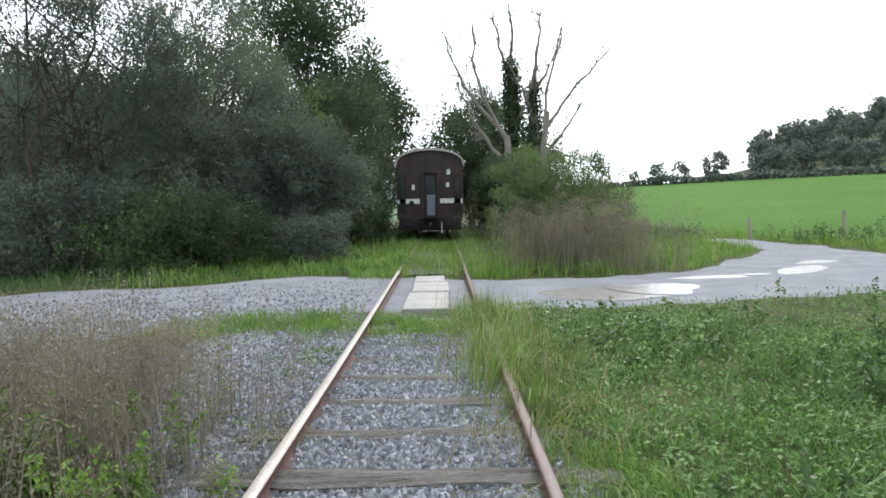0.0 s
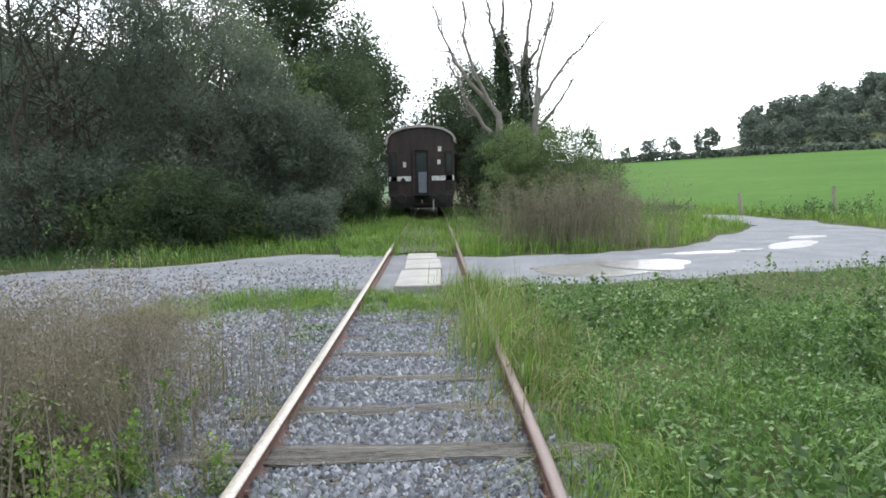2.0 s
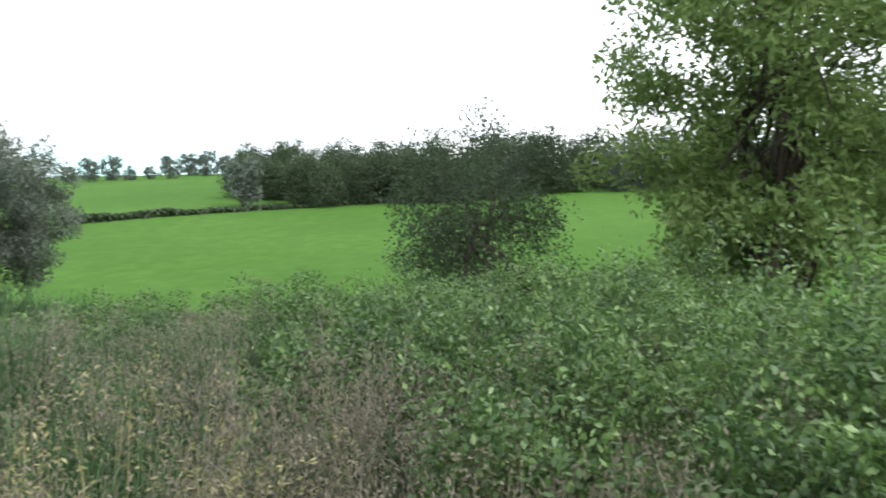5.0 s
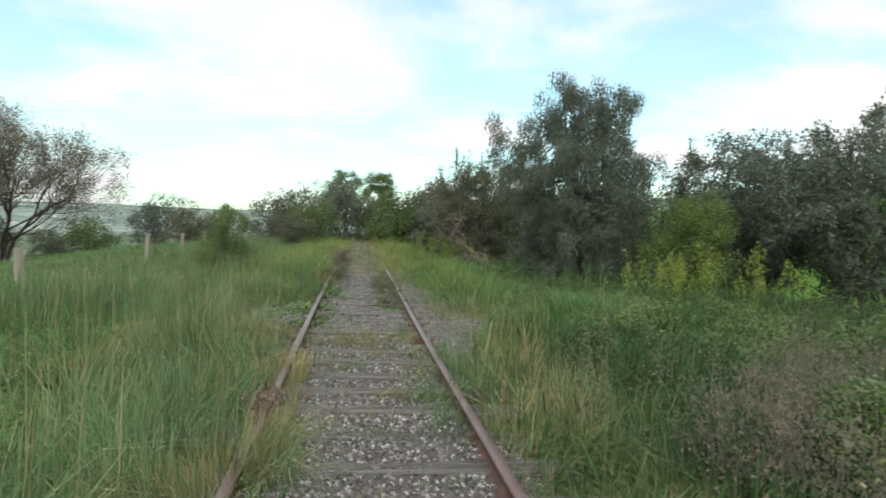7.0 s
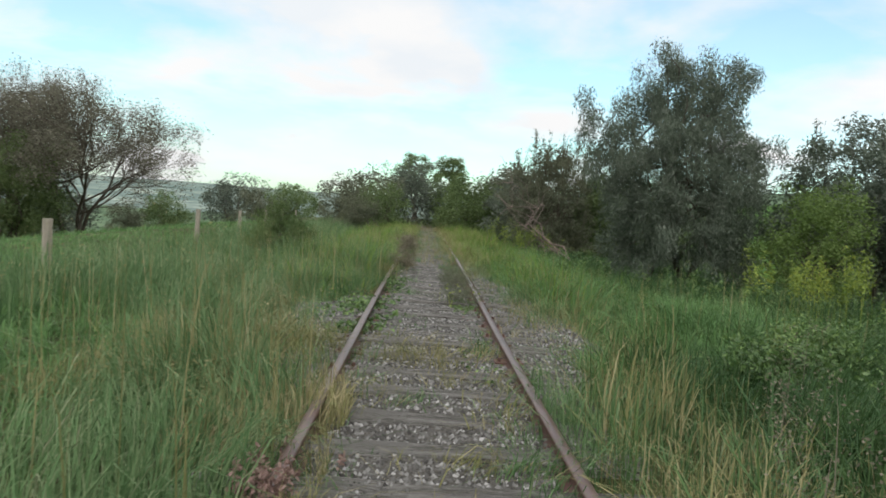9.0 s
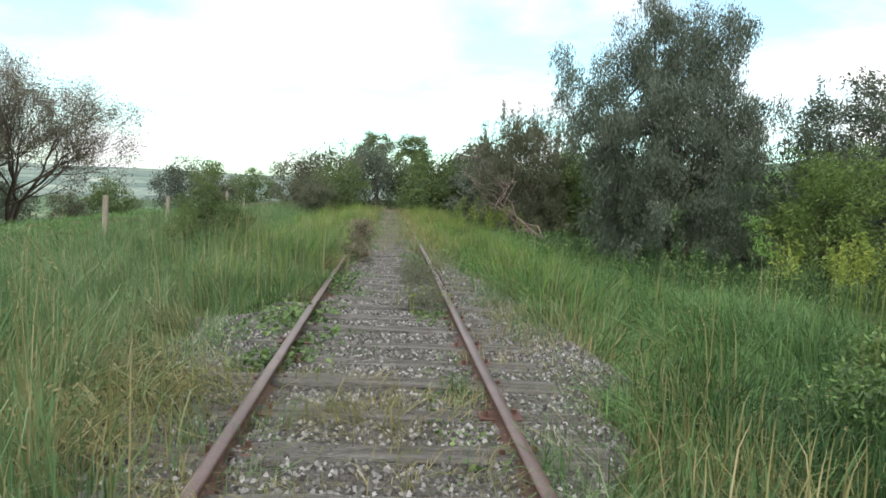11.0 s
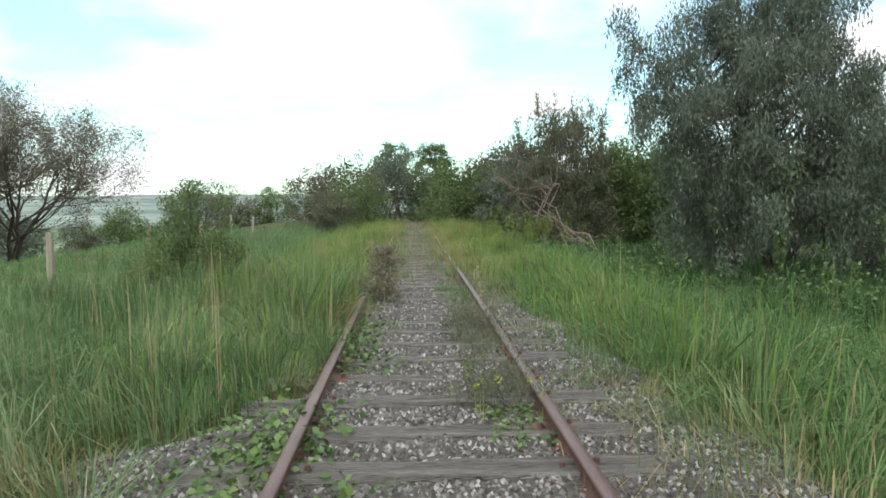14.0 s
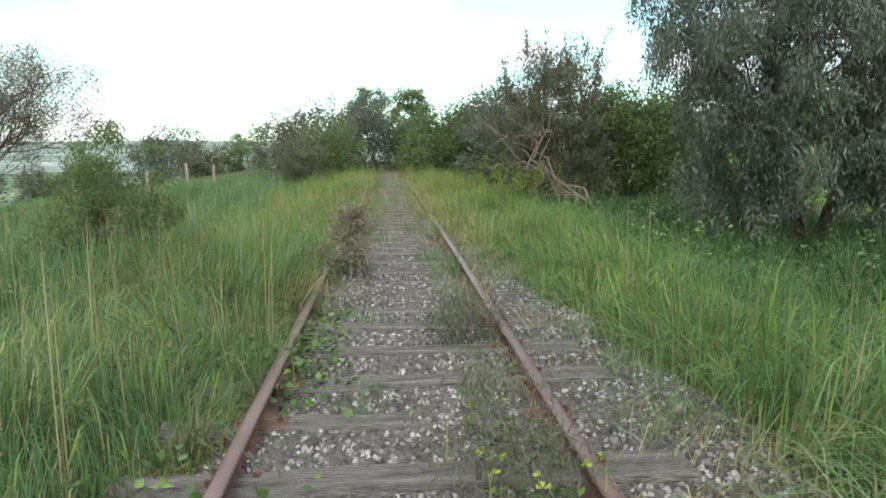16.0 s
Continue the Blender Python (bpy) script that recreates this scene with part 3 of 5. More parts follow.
# ---- railway carriage ----
def carriage():
    c = thing("railway_carriage", pose(-0.262, 29.3, 0.17), "old rusty dark brown railway carriage with a rounded roof", "carriage")
    W, L, Z0, ZS, ZR = 1.45, 16.0, 0.95, 3.25, 3.92

    def section(y, k):
        pts = [(-W, Z0), (W, Z0), (W, ZS)]
        for a in np.linspace(0, math.pi, 13)[1:-1]:
            pts.append((W * math.cos(a), ZS + (ZR - ZS) * math.sin(a) ** 0.75))
        pts.append((-W, ZS))
        return [(x, y, z) for x, z in pts]

    body = bmesh.new()
    a = [body.verts.new(p) for p in section(0, 0)]
    b = [body.verts.new(p) for p in section(L, 0)]
    body.faces.new(a[::-1]), body.faces.new(b)
    for i in range(len(a)):
        body.faces.new((a[i], a[(i + 1) % len(a)], b[(i + 1) % len(a)], b[i]))
    bmesh.ops.recalc_face_normals(body, faces=body.faces)
    shell = part("body", body, M_CAR, c, "flaking dark brown painted body")
    roof = bmesh.new()
    rows_ = []
    for y in (-0.10, L):
        inner = [(W * 1.0 * math.cos(t), ZS + (ZR - ZS) * math.sin(t) ** 0.75 + 0.005) for t in np.linspace(0, math.pi, 17)]
        outer = [(W * 1.06 * math.cos(t), ZS - 0.04 + (ZR - ZS + 0.15) * math.sin(t) ** 0.75) for t in np.linspace(0, math.pi, 17)]
        rows_.append([roof.verts.new((x, y, z)) for x, z in inner + outer[::-1]])
    n = len(rows_[0])
    for i in range(n):
        roof.faces.new((rows_[0][i], rows_[0][(i + 1) % n], rows_[1][(i + 1) % n], rows_[1][i]))
    for r in rows_:
        for i in range(16):
            roof.faces.new((r[i], r[i + 1], r[n - 2 - i], r[n - 1 - i]))
    bmesh.ops.recalc_face_normals(roof, faces=roof.faces)
    part("roof", roof, M_CARROOF, c, "pale weathered roof edge")
    # end door with its recess, window and lower grey panel
    door = part("end_door", boxes((0, -0.012, 1.95, 0.62, 0.04, 1.95)), M_CARDARK, c, "dark gangway door")
    part("frame", boxes((-0.34, -0.04, 1.95, 0.07, 0.10, 2.0), (0.34, -0.04, 1.95, 0.07, 0.10, 2.0), (0, -0.04, 2.97, 0.75, 0.10, 0.07)), M_CAR, door)
    part("pane", boxes((0.02, -0.036, 2.40, 0.42, 0.02, 0.8)), M_PANE, door)
    part("kick_panel", boxes((0.05, -0.045, 1.55, 0.36, 0.03, 0.9)), M_DOOR, door, "grey painted panel")
    for x in (-1.2, 1.2):
        part("corner_panel", boxes((x, -0.02, 2.05, 0.30, 0.04, 1.7)), M_CARDARK, c)
        part("pane", boxes((x, -0.045, 2.35, 0.2, 0.02, 0.75)), M_PANE, c)
    part("stripe", boxes((-0.93, -0.025, 1.72, 0.95, 0.03, 0.21)), M_WHITE, c, "flaking white warning stripe")
    part("stripe", boxes((0.94, -0.025, 1.72, 0.98, 0.03, 0.21)), M_WHITE, c, "flaking white warning stripe")
    for x, z, sx, sz in ((-0.72, 2.33, 0.13, 0.22), (0.82, 2.98, 0.15, 0.22), (0.78, 2.42, 0.14, 0.2)):
        part("lamp_bracket", boxes((x, -0.04, z, sx, 0.06, sz)), M_WHITE, c, "white flaking bracket plate")
    ring = bmesh.new()
    bmesh.ops.create_cone(ring, cap_ends=True, segments=16, radius1=0.11, radius2=0.11, depth=0.04, matrix=pose(-0.8, -0.05, 1.64, 90))
    part("disc", ring, M_CARDARK, c)
    part("headstock", boxes((0, -0.08, 0.72, 2.75, 0.2, 0.54), bevel=0.02), M_CARDARK, c)
    for x in (-0.87, 0.87):
        bf = bmesh.new()
        bmesh.ops.create_cone(bf, cap_ends=True, segments=20, radius1=0.09, radius2=0.09, depth=0.5, matrix=pose(x, -0.4, 0.85, 90))
        bmesh.ops.create_cone(bf, cap_ends=True, segments=20, radius1=0.23, radius2=0.21, depth=0.05, matrix=pose(x, -0.66, 0.85, 90))
        part("buffer", bf, M_CARDARK, c)
    part("coupling_step", boxes((0, -0.3, 1.0, 0.75, 0.4, 0.05), (-0.35, -0.3, 0.8, 0.05, 0.3, 0.45), (0.35, -0.3, 0.8, 0.05, 0.3, 0.45), (0, -0.3, 0.6, 0.75, 0.3, 0.05)), M_CARDARK, c)
    part("hook", boxes((0, -0.35, 0.72, 0.1, 0.35, 0.16), bevel=0.03), M_RUST, c)
    part("pipe", boxes((0.5, -0.18, 0.55, 0.05, 0.05, 0.5), bevel=0.01), M_WHITE, c, "pale brake hose")
    for y in (2.2, 4.7, 11.3, 13.8):
        for x in (-GAUGE, GAUGE):
            wh = bmesh.new()
            bmesh.ops.create_cone(wh, cap_ends=True, segments=28, radius1=0.48, radius2=0.46, depth=0.12, matrix=pose(x, y, 0.47, 0, 90))
            part("wheel", wh, M_CARDARK, c)
    part("bogie", boxes((0, 3.45, 0.55, 2.1, 3.6, 0.25)), M_CARDARK, c)
    part("bogie", boxes((0, 12.55, 0.55, 2.1, 3.6, 0.25)), M_CARDARK, c)
    part("underframe", boxes((0, L / 2, 0.84, 2.6, L - 0.3, 0.24)), M_CARDARK, c)
    part("equipment_box", boxes((0, 8.0, 0.50, 2.3, 3.4, 0.50), bevel=0.02), M_CARDARK, c)
    for side in (-1, 1):
        for y in np.arange(1.6, 15, 1.9):
            part("window", boxes((side * (W + 0.005), y, 2.3, 0.03, 1.1, 0.75)), M_PANE, c)
    return c


carriage()


# ---- picnic table ----
def picnic_table(m):
    t = thing("picnic_table", m, "long weathered grey wooden picnic table with benches beside the gravel", "picnic table")
    for i in range(4):
        part("tabletop_plank", boxes((-0.285 + i * 0.19, rng.normal(0, 0.03), 0.735, 0.182, 2.7, 0.055), bevel=0.008), M_TABLE, t)
    for sx in (-1, 1):
        for i in range(2):
            part("bench_plank", boxes((sx * (0.66 + i * 0.16), rng.normal(0, 0.03), 0.43, 0.15, 2.55, 0.055), bevel=0.008), M_TABLE, t)
    for y in (-0.92, 0.92):
        part("table_bearer", boxes((0, y, 0.66, 0.74, 0.10, 0.09)), M_TABLE, t)
        part("bench_bearer", boxes((0, y + 0.10, 0.36, 1.72, 0.09, 0.10)), M_TABLE, t)
        for sx in (-1, 1):
            part("leg", boxes((sx * 0.24, y, 0.29, 0.17, 0.15, 0.72), bevel=0.01), M_TABLE, t, "thick dark wooden leg")
            part("bench_leg", boxes((sx * 0.74, y + 0.10, 0.14, 0.12, 0.12, 0.42), bevel=0.01), M_TABLE, t)
    part("brace", boxes((0, 0, 0.5, 0.06, 1.76, 0.09)), M_TABLE, t)
    return t


picnic_table(at(-5.1, 4.32, 0, 68))


# ---- trees and bushes ----
def lobe_points(lobes, n, shell=0.55):
    w = np.array([l[3] * l[4] * l[5] for l in lobes]) ** 0.8
    pick = rng.choice(len(lobes), n, p=w / w.sum())
    L = np.array(lobes)[pick]
    d = unit(rng.normal(0, 1, (n, 3)))
    r = (shell + (1 - shell) * rng.uniform(0, 1, n) ** 0.7)[:, None]
    r = r * (1 + 0.12 * np.clip(rng.normal(0, 1, (n, 1)), -1.5, 1.5))
    return L[:, :3] + d * r * L[:, 3:6]


def tree(name, x, y, lobes, leaves, leaf, material, label, category="tree", clumps=160, clump=0.45, trunk=0.18, stems=1, limbs=34,
         droop=0.0, strand=0.0, aspect=0.42, bark=None, group="", shell=0.5, zmin=0.0, spread_=0.25, shoots=0, shoot=0.9, split=False):
    global rng
    shared, rng = rng, np.random.default_rng(int(abs(x * 1310 + y * 170)) + leaves)
    root = thing(name, at(x, y), label, category, group)
    bark = bark or M_BARK
    centres = lobe_points(lobes, clumps, shell)
    centres[:, 2] = np.maximum(centres[:, 2], zmin + 0.1)
    tb = Tubes()
    order = rng.permutation(len(centres))[:limbs]
    feet = []
    for s in range(stems):
        a = s * 2.399
        foot = np.array([spread_ * math.cos(a), spread_ * math.sin(a), 0.0]) * (stems > 1)
        lob = lobes[s % len(lobes)]
        head = np.array([lob[0] * 0.9, lob[1] * 0.9, lob[2] + 0.15 * lob[5]])
        line = bent(foot - np.array([0, 0, 0.15]), head, 8, 0.03)
        tb.add(line, np.linspace(trunk, trunk * 0.22, 8), 8)
        feet.append(line)
        if split:
            part("trunk", tb.mesh("trunk", bark), None, root)
            tb = Tubes()
    for k in order:
        line = feet[rng.integers(len(feet))]
        j = rng.integers(2, 7)
        tb.add(bent(line[j], centres[k], 5, 0.07), np.linspace(trunk * 0.33, trunk * 0.05, 5), 5)
        if split:
            part("limb", tb.mesh("limb", bark), None, root)
            tb = Tubes()
    along = []
    for k in rng.choice(len(centres), shoots) if shoots else ():
        d = unit(centres[k] * [0.16, 0.16, 0] + rng.normal(0, 0.22, 3) + np.array([0, 0, 1.0]))
        tip = centres[k] + d * shoot * rng.uniform(0.6, 1.35)
        tb.add(bent(centres[k], tip, 4, 0.03), np.linspace(1.0, 0.3, 4) * min(0.016, trunk * 0.35), 3)
        along.append(centres[k] + (tip - centres[k]) * rng.uniform(0.1, 1.03, (46, 1)) + rng.normal(0, 0.06, (46, 3)))
    if tb.n:
        part("trunk", tb.mesh("trunk", bark), None, root)
    tone = rng.uniform(0.3, 1.0, len(centres)) ** 0.7
    pick = rng.choice(len(centres), leaves, p=tone / tone.sum())
    c = centres[pick] + unit(rng.normal(0, 1, (leaves, 3))) * (rng.uniform(0, 1, (leaves, 1)) ** 0.45) * clump * 1.75 * np.array([1, 1, 0.8])
    if strand:
        c[:, 2] -= rng.uniform(0, 1, leaves) ** 1.2 * strand
    c[:, 2] = np.maximum(c[:, 2], zmin + rng.uniform(0, 0.3, leaves))
    c = np.concatenate([c, *along])
    v, f = leaf_arrays(c, leaf, leaf * aspect, droop)
    part("crown", mesh_np("crown", v, [f], material), None, root)
    rng = shared
    return root


def lobes_of(h, r, base=0.3, n=7, taper=0.6):
    """Uneven lobes filling a crown of height h and half-width r; taper narrows it towards the top."""
    own = np.random.default_rng(int(h * 1000 + r * 377 + n * 7 + base * 1300))
    out_ = [(0, 0, h * (0.5 + base / 2), r * 0.8, r * 0.8, h * (1 - base) * 0.5)]
    for _ in range(n):
        a, k = own.uniform(0, 2 * math.pi), own.uniform(0.3, 0.7)
        zc = own.uniform(base + 0.1, 0.86)
        rr = r * own.uniform(0.38, 0.58) * (1.1 - taper * 0.8 * zc)
        out_.append((r * k * math.cos(a) * (1.2 - taper * zc), r * k * math.sin(a) * (1.2 - taper * zc), min(h * zc, h - rr), rr, rr, rr * 1.0))
    return out_


def full_lobes(h, r, base=0.05, n=9, taper=0.4):
    """Lobes about one large core, for a dense crown without gaps."""
    return [(0, 0, h * 0.5, r * 0.92, r * 0.92, h * 0.47)] * 2 + lobes_of(h, r, base, n, taper)


# beside the carriage and the crossing
tree("willow_bush", -12.0, 20.8, lobes_of(11.7, 5.6, 0.10, 19, 0.3), 54000, 0.15, L_GREY, "large grey-green willow bush with a dark open inside", "bush", 260, 0.46, 0.09, 7, 90, 0.2, 0.0, 0.30, spread_=1.1, shoots=160, shoot=1.3)
tree("willow_bush", -7.4, 22.0, full_lobes(8.4, 3.3, 0.05, 11), 44000, 0.14, L_GREY, "grey-green willow bush beside the gravel road", "bush", 190, 0.42, 0.12, 6, 60, 0.2, 0.0, 0.32, spread_=0.7, shoots=90, shoot=1.0)
tree("bush", -4.4, 22.8, full_lobes(4.6, 2.1, 0.03, 10), 34000, 0.12, L_GREY, "leafy grey-green bush growing beside the track", "bush", 150, 0.36, 0.08, 5, 40, 0.1, spread_=0.4)
tree("bush", -6.2, 18.3, lobes_of(2.2, 2.0, 0.02, 10), 18000, 0.10, L_DARK, "low green bramble bush beside the gravel road", "bush", 150, 0.25, 0.03, 6, 20, 0.1, spread_=0.6)
tree("bush", -3.7, 19.6, lobes_of(1.5, 1.4, 0.02, 9), 12000, 0.09, L_GREY, "low green bush beside the track", "bush", 120, 0.22, 0.03, 6, 20, 0.1, spread_=0.5)
tree("tree", -7.6, 41, full_lobes(16.6, 5.0, 0.08, 15, 0.3), 40000, 0.27, L_DARK, "tall dark leafy tree behind the willow bushes", "tree", 340, 0.6, 0.28, 1, 60)
tree("tree", -17, 33, lobes_of(11.5, 4.4, 0.05, 13, 0.3), 18000, 0.24, L_GREY, "tall grey-green tree behind the willow bushes", "tree", 300, 0.6, 0.28, 1, 60)
tree("tree", -5.2, 52, full_lobes(13, 4.4, 0.03, 12), 22000, 0.32, L_DARK, "dark tree closing the view behind the carriage", "tree", 240, 0.7, 0.28, 1, 40)
tree("tree", 2.6, 56, full_lobes(10.4, 4.4, 0.02, 10), 16000, 0.32, L_DARK, "dark tree behind the carriage", "tree", 220, 0.7, 0.25, 1, 40)
tree("tree", -9.4, 31, full_lobes(10.5, 4.0, 0.03, 12, 0.4), 26000, 0.2, L_MID, "dense grey-green tree behind the willow bushes", "tree", 220, 0.5, 0.2, 3, 20)
tree("bush", -10.2, 18.2, lobes_of(2.8, 2.3, 0.01, 11), 13000, 0.13, L_GREY, "low willow scrub at the foot of the trees", "bush", 120, 0.32, 0.04, 6, 20, spread_=0.8)
tree("bush", -7.9, 18.6, lobes_of(2.3, 1.9, 0.01, 9), 10000, 0.12, L_MID, "low green scrub at the foot of the trees", "bush", 110, 0.3, 0.04, 6, 20, spread_=0.6)
tree("bush", -13.5, 18.8, lobes_of(2.4, 2.4, 0.02, 10), 12000, 0.14, L_GREY, "low willow scrub at the foot of the trees", "bush", 140, 0.3, 0.04, 6, 20, spread_=0.8)
tree("bush", 6.0, 44, lobes_of(7, 2.6, 0.05, 9), 9000, 0.3, L_DARK, "dark bush around the dead trees", "bush", 160, 0.5, 0.12, 3, 30)
tree("bush", 4.3, 23.0, full_lobes(3.7, 2.8, 0.03, 13, 0.4), 44000, 0.10, L_MID, "rounded green bush beside the track", "bush", 300, 0.22, 0.05, 7, 50, 0.0, 0.0, 0.35, spread_=0.5, shoots=90, shoot=0.7)


tree("bush", -2.55, 28.6, full_lobes(2.1, 0.75, 0.0, 6), 6000, 0.09, L_DARK, "low dark bush beside the carriage buffers", "bush", 70, 0.16, 0.03, 5, 20, spread_=0.3)
tree("bush", -2.95, 29.5, full_lobes(3.9, 1.15, 0.0, 7), 9000, 0.11, L_DARK, "dark leafy bush growing against the carriage", "bush", 110, 0.22, 0.05, 5, 30, spread_=0.4)
tree("bush", -3.6, 33.0, full_lobes(5.2, 1.7, 0.0, 8), 12000, 0.13, L_DARK, "dark leafy bush behind the carriage's end", "bush", 130, 0.26, 0.05, 5, 30, spread_=0.4)
tree("tree", 5.4, 47, full_lobes(9.0, 3.4, 0.0, 10), 18000, 0.22, L_DARK, "dark leafy tree behind the dead trees", "tree", 200, 0.4, 0.15, 2, 30)
tree("bush", -3.9, 27.0, full_lobes(3.2, 1.5, 0.02, 9), 18000, 0.11, L_DARK, "dark leafy bush beside the carriage", "bush", 150, 0.24, 0.05, 5, 30, spread_=0.4)
tree("tree", -4.9, 35, full_lobes(9.0, 2.9, 0.02, 12, 0.5), 26000, 0.17, L_DARK, "dark leafy tree growing against the carriage", "tree", 240, 0.35, 0.12, 2, 40)
tree("bush", 3.0, 31.5, full_lobes(4.0, 1.7, 0.02, 9), 16000, 0.13, L_DARK, "dark leafy bush beside the carriage", "bush", 140, 0.26, 0.05, 5, 30, spread_=0.4)


def dead_tree(name, x, y, trunk, limbs, label, seed, ivy=0):
    """A bare tree: a trunk (lean, height, radius) and limbs (foot height, reach, top height, bow), with ever finer twigs."""
    global rng
    root = thing(name, at(x, y), label, "dead tree")
    shared, rng = rng, np.random.default_rng(seed)
    lean_, height, rad = trunk
    tb = Tubes()
    stem = bent((0, 0, -0.2), (lean_, 0, height), 9, 0.012)
    tb.add(stem, np.linspace(rad, rad * 0.55, 9), 9)

    def twigs(line, r0, size, depth):
        for _ in range(14 if depth == 0 else 4):
            j = rng.integers(3, len(line) - 1)
            d = unit(line[j + 1] - line[j] + rng.normal(0, 0.5, 3) + np.array([0, 0, 0.25]))
            tw = bent(line[j], line[j] + d * size * rng.uniform(0.5, 1.2), 7, 0.05)
            tb.add(tw, np.linspace(r0 * 0.42, r0 * 0.14, 7), 5)
            if depth < 1:
                twigs(tw, r0 * 0.42, size * 0.5, depth + 1)

    for foot, reach, top, bow in limbs:
        k = foot / height * 8
        i = min(int(k), 7)
        p = stem[i] + (stem[i + 1] - stem[i]) * (k - i)
        q = np.array([reach, rng.normal(0, 0.5), top])
        line = bent(p, q, 11, 0.009)
        line[:, 0] += bow * np.sin(np.linspace(0, math.pi, 11))
        r0 = rad * 0.42
        tb.add(line, np.linspace(r0, 0.03, 11), 7)
        twigs(line, r0 * 0.6, 0.22 * np.linalg.norm(q - p), 0)
    part("trunk", tb.mesh("trunk", M_DEADWOOD), None, root, "bare grey dead wood")
    if ivy:
        t = rng.uniform(0.2, 0.98, ivy) * 8
        i = np.minimum(t.astype(int), 7)
        c = stem[i] + (stem[i + 1] - stem[i]) * (t - i)[:, None] + rng.normal(0, 0.24, (ivy, 3)) * [1, 1, 1.3]
        v, f = leaf_arrays(c, 0.15, 0.11)
        part("ivy", mesh_np("ivy", v, [f], L_IVY), None, root, "dark ivy climbing the trunk")
    rng = shared
    return root


dead_tree("dead_tree", 3.75, 35.5, (0.0, 5.3, 0.30), ((5.2, -3.3, 11.0, -0.55), (5.0, -1.75, 11.1, -0.6), (3.9, -2.6, 8.4, -0.3)), "tall bare dead tree with grey forked limbs", 3)
dead_tree("dead_tree", 4.2, 36.2, (-0.15, 9.4, 0.28), ((8.6, -0.25, 12.3, 0.1), (8.4, -0.95, 12.0, -0.15), (6.0, 1.1, 9.0, 0.2)), "tall bare dead tree overgrown with dark ivy", 11, 9000)
dead_tree("dead_tree", 5.2, 36.4, (0.15, 8.4, 0.27), ((8.2, 0.5, 12.2, 0.1), (7.6, 1.7, 11.2, 0.3), (5.8, -1.1, 8.6, 0.1)), "bare dead tree with long upright limbs and some ivy", 8, 3500)
dead_tree("dead_tree", 5.5, 35.2, (0.35, 6.4, 0.24), ((5.6, 3.8, 9.8, -0.25), (5.4, 1.25, 10.5, -0.3), (4.2, 2.2, 6.9, 0.1)), "bare dead tree leaning with long crooked limbs", 5)

# far row and wooded hill
far_kinds = []
for k in range(4):
    far_kinds.append(tree("field_tree", 128 + 11 * k, 186 - 14 * k, full_lobes(9, 4.0, 0.08, 9), 1900, 0.8, L_FAR_HAZE, "far round tree standing along the field's edge", "tree", 90, 0.55, 0.3, 1, 5, group="far trees"))
for k in range(170):
    a, b = rng.uniform(-1, 1), rng.uniform(-1, 1)
    x, y = 262 + 125 * a, 292 + 80 * b - 50 * a
    if terrain(x, y) > 14 and x > 0.47 * y:
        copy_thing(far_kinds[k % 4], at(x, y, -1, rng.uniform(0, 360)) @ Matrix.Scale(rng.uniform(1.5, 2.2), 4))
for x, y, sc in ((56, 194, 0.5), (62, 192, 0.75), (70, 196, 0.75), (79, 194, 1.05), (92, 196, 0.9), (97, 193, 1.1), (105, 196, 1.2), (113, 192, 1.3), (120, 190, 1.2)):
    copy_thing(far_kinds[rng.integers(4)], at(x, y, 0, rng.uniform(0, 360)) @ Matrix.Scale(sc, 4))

# beyond the road on the picnic side
tree("silver_willow", -24.0, 12.4, lobes_of(8.4, 3.1, 0.03, 11) + [(0, 0, 2.0, 2.7, 2.7, 2.2)], 30000, 0.17, L_SILVER, "silvery round willow standing at the field's edge", "tree", 300, 0.35, 0.16, 3, 40, 0.3, 0.0, 0.3)
tree("tree", -12.9, 1.3, full_lobes(9.6, 3.4, 0.02, 13, 0.4), 48000, 0.16, L_LIGHT, "yellow-green leafy tree beside the weeds", "tree", 330, 0.35, 0.16, 3, 60)
tree("tree", -13.2, -4.4, lobes_of(4.4, 2.0, 0.03, 13, 0.4), 20000, 0.10, L_DARK, "dark green leafy tree beside the weeds", "tree", 220, 0.28, 0.1, 4, 40)
tree("tree", -17.2, 22.0, lobes_of(8.2, 2.3, 0.02, 12, 0.3), 18000, 0.15, L_GREY, "grey-green leafy tree at the end of the willow row", "tree", 220, 0.32, 0.12, 3, 40)
tree("tree", 2.9, 50.5, lobes_of(11, 3.5, 0.03, 13), 16000, 0.24, L_DARK, "dark leafy tree behind the carriage", "tree", 240, 0.45, 0.2, 2, 40)
tree("bush", -10.5, 3.0, lobes_of(1.5, 1.4, 0.02, 8), 9000, 0.1, L_MID, "low green bush among the weeds", "bush", 100, 0.22, 0.03, 5, 20, spread_=0.4)
wood_kinds = [tree("woodland_tree", -66 + 4 * k, 52 - 12 * k, full_lobes(14.0, 5.0, 0.02, 11), 4400, 0.62, (L_DARK, L_MID, L_GREY)[k], "tall woodland tree behind the green field", "tree", 220, 0.8, 0.3, 1, 6, group="woodland trees") for k in range(3)]
for k in range(34):
    a = radians(18 + 30 * k / 33 + rng.uniform(-1, 1))
    d = rng.uniform(82, 98)
    copy_thing(wood_kinds[k % 3], at(-d * math.sin(a), d * math.cos(a), -1, rng.uniform(0, 360)) @ Matrix.Scale(rng.uniform(0.95, 1.32), 4))
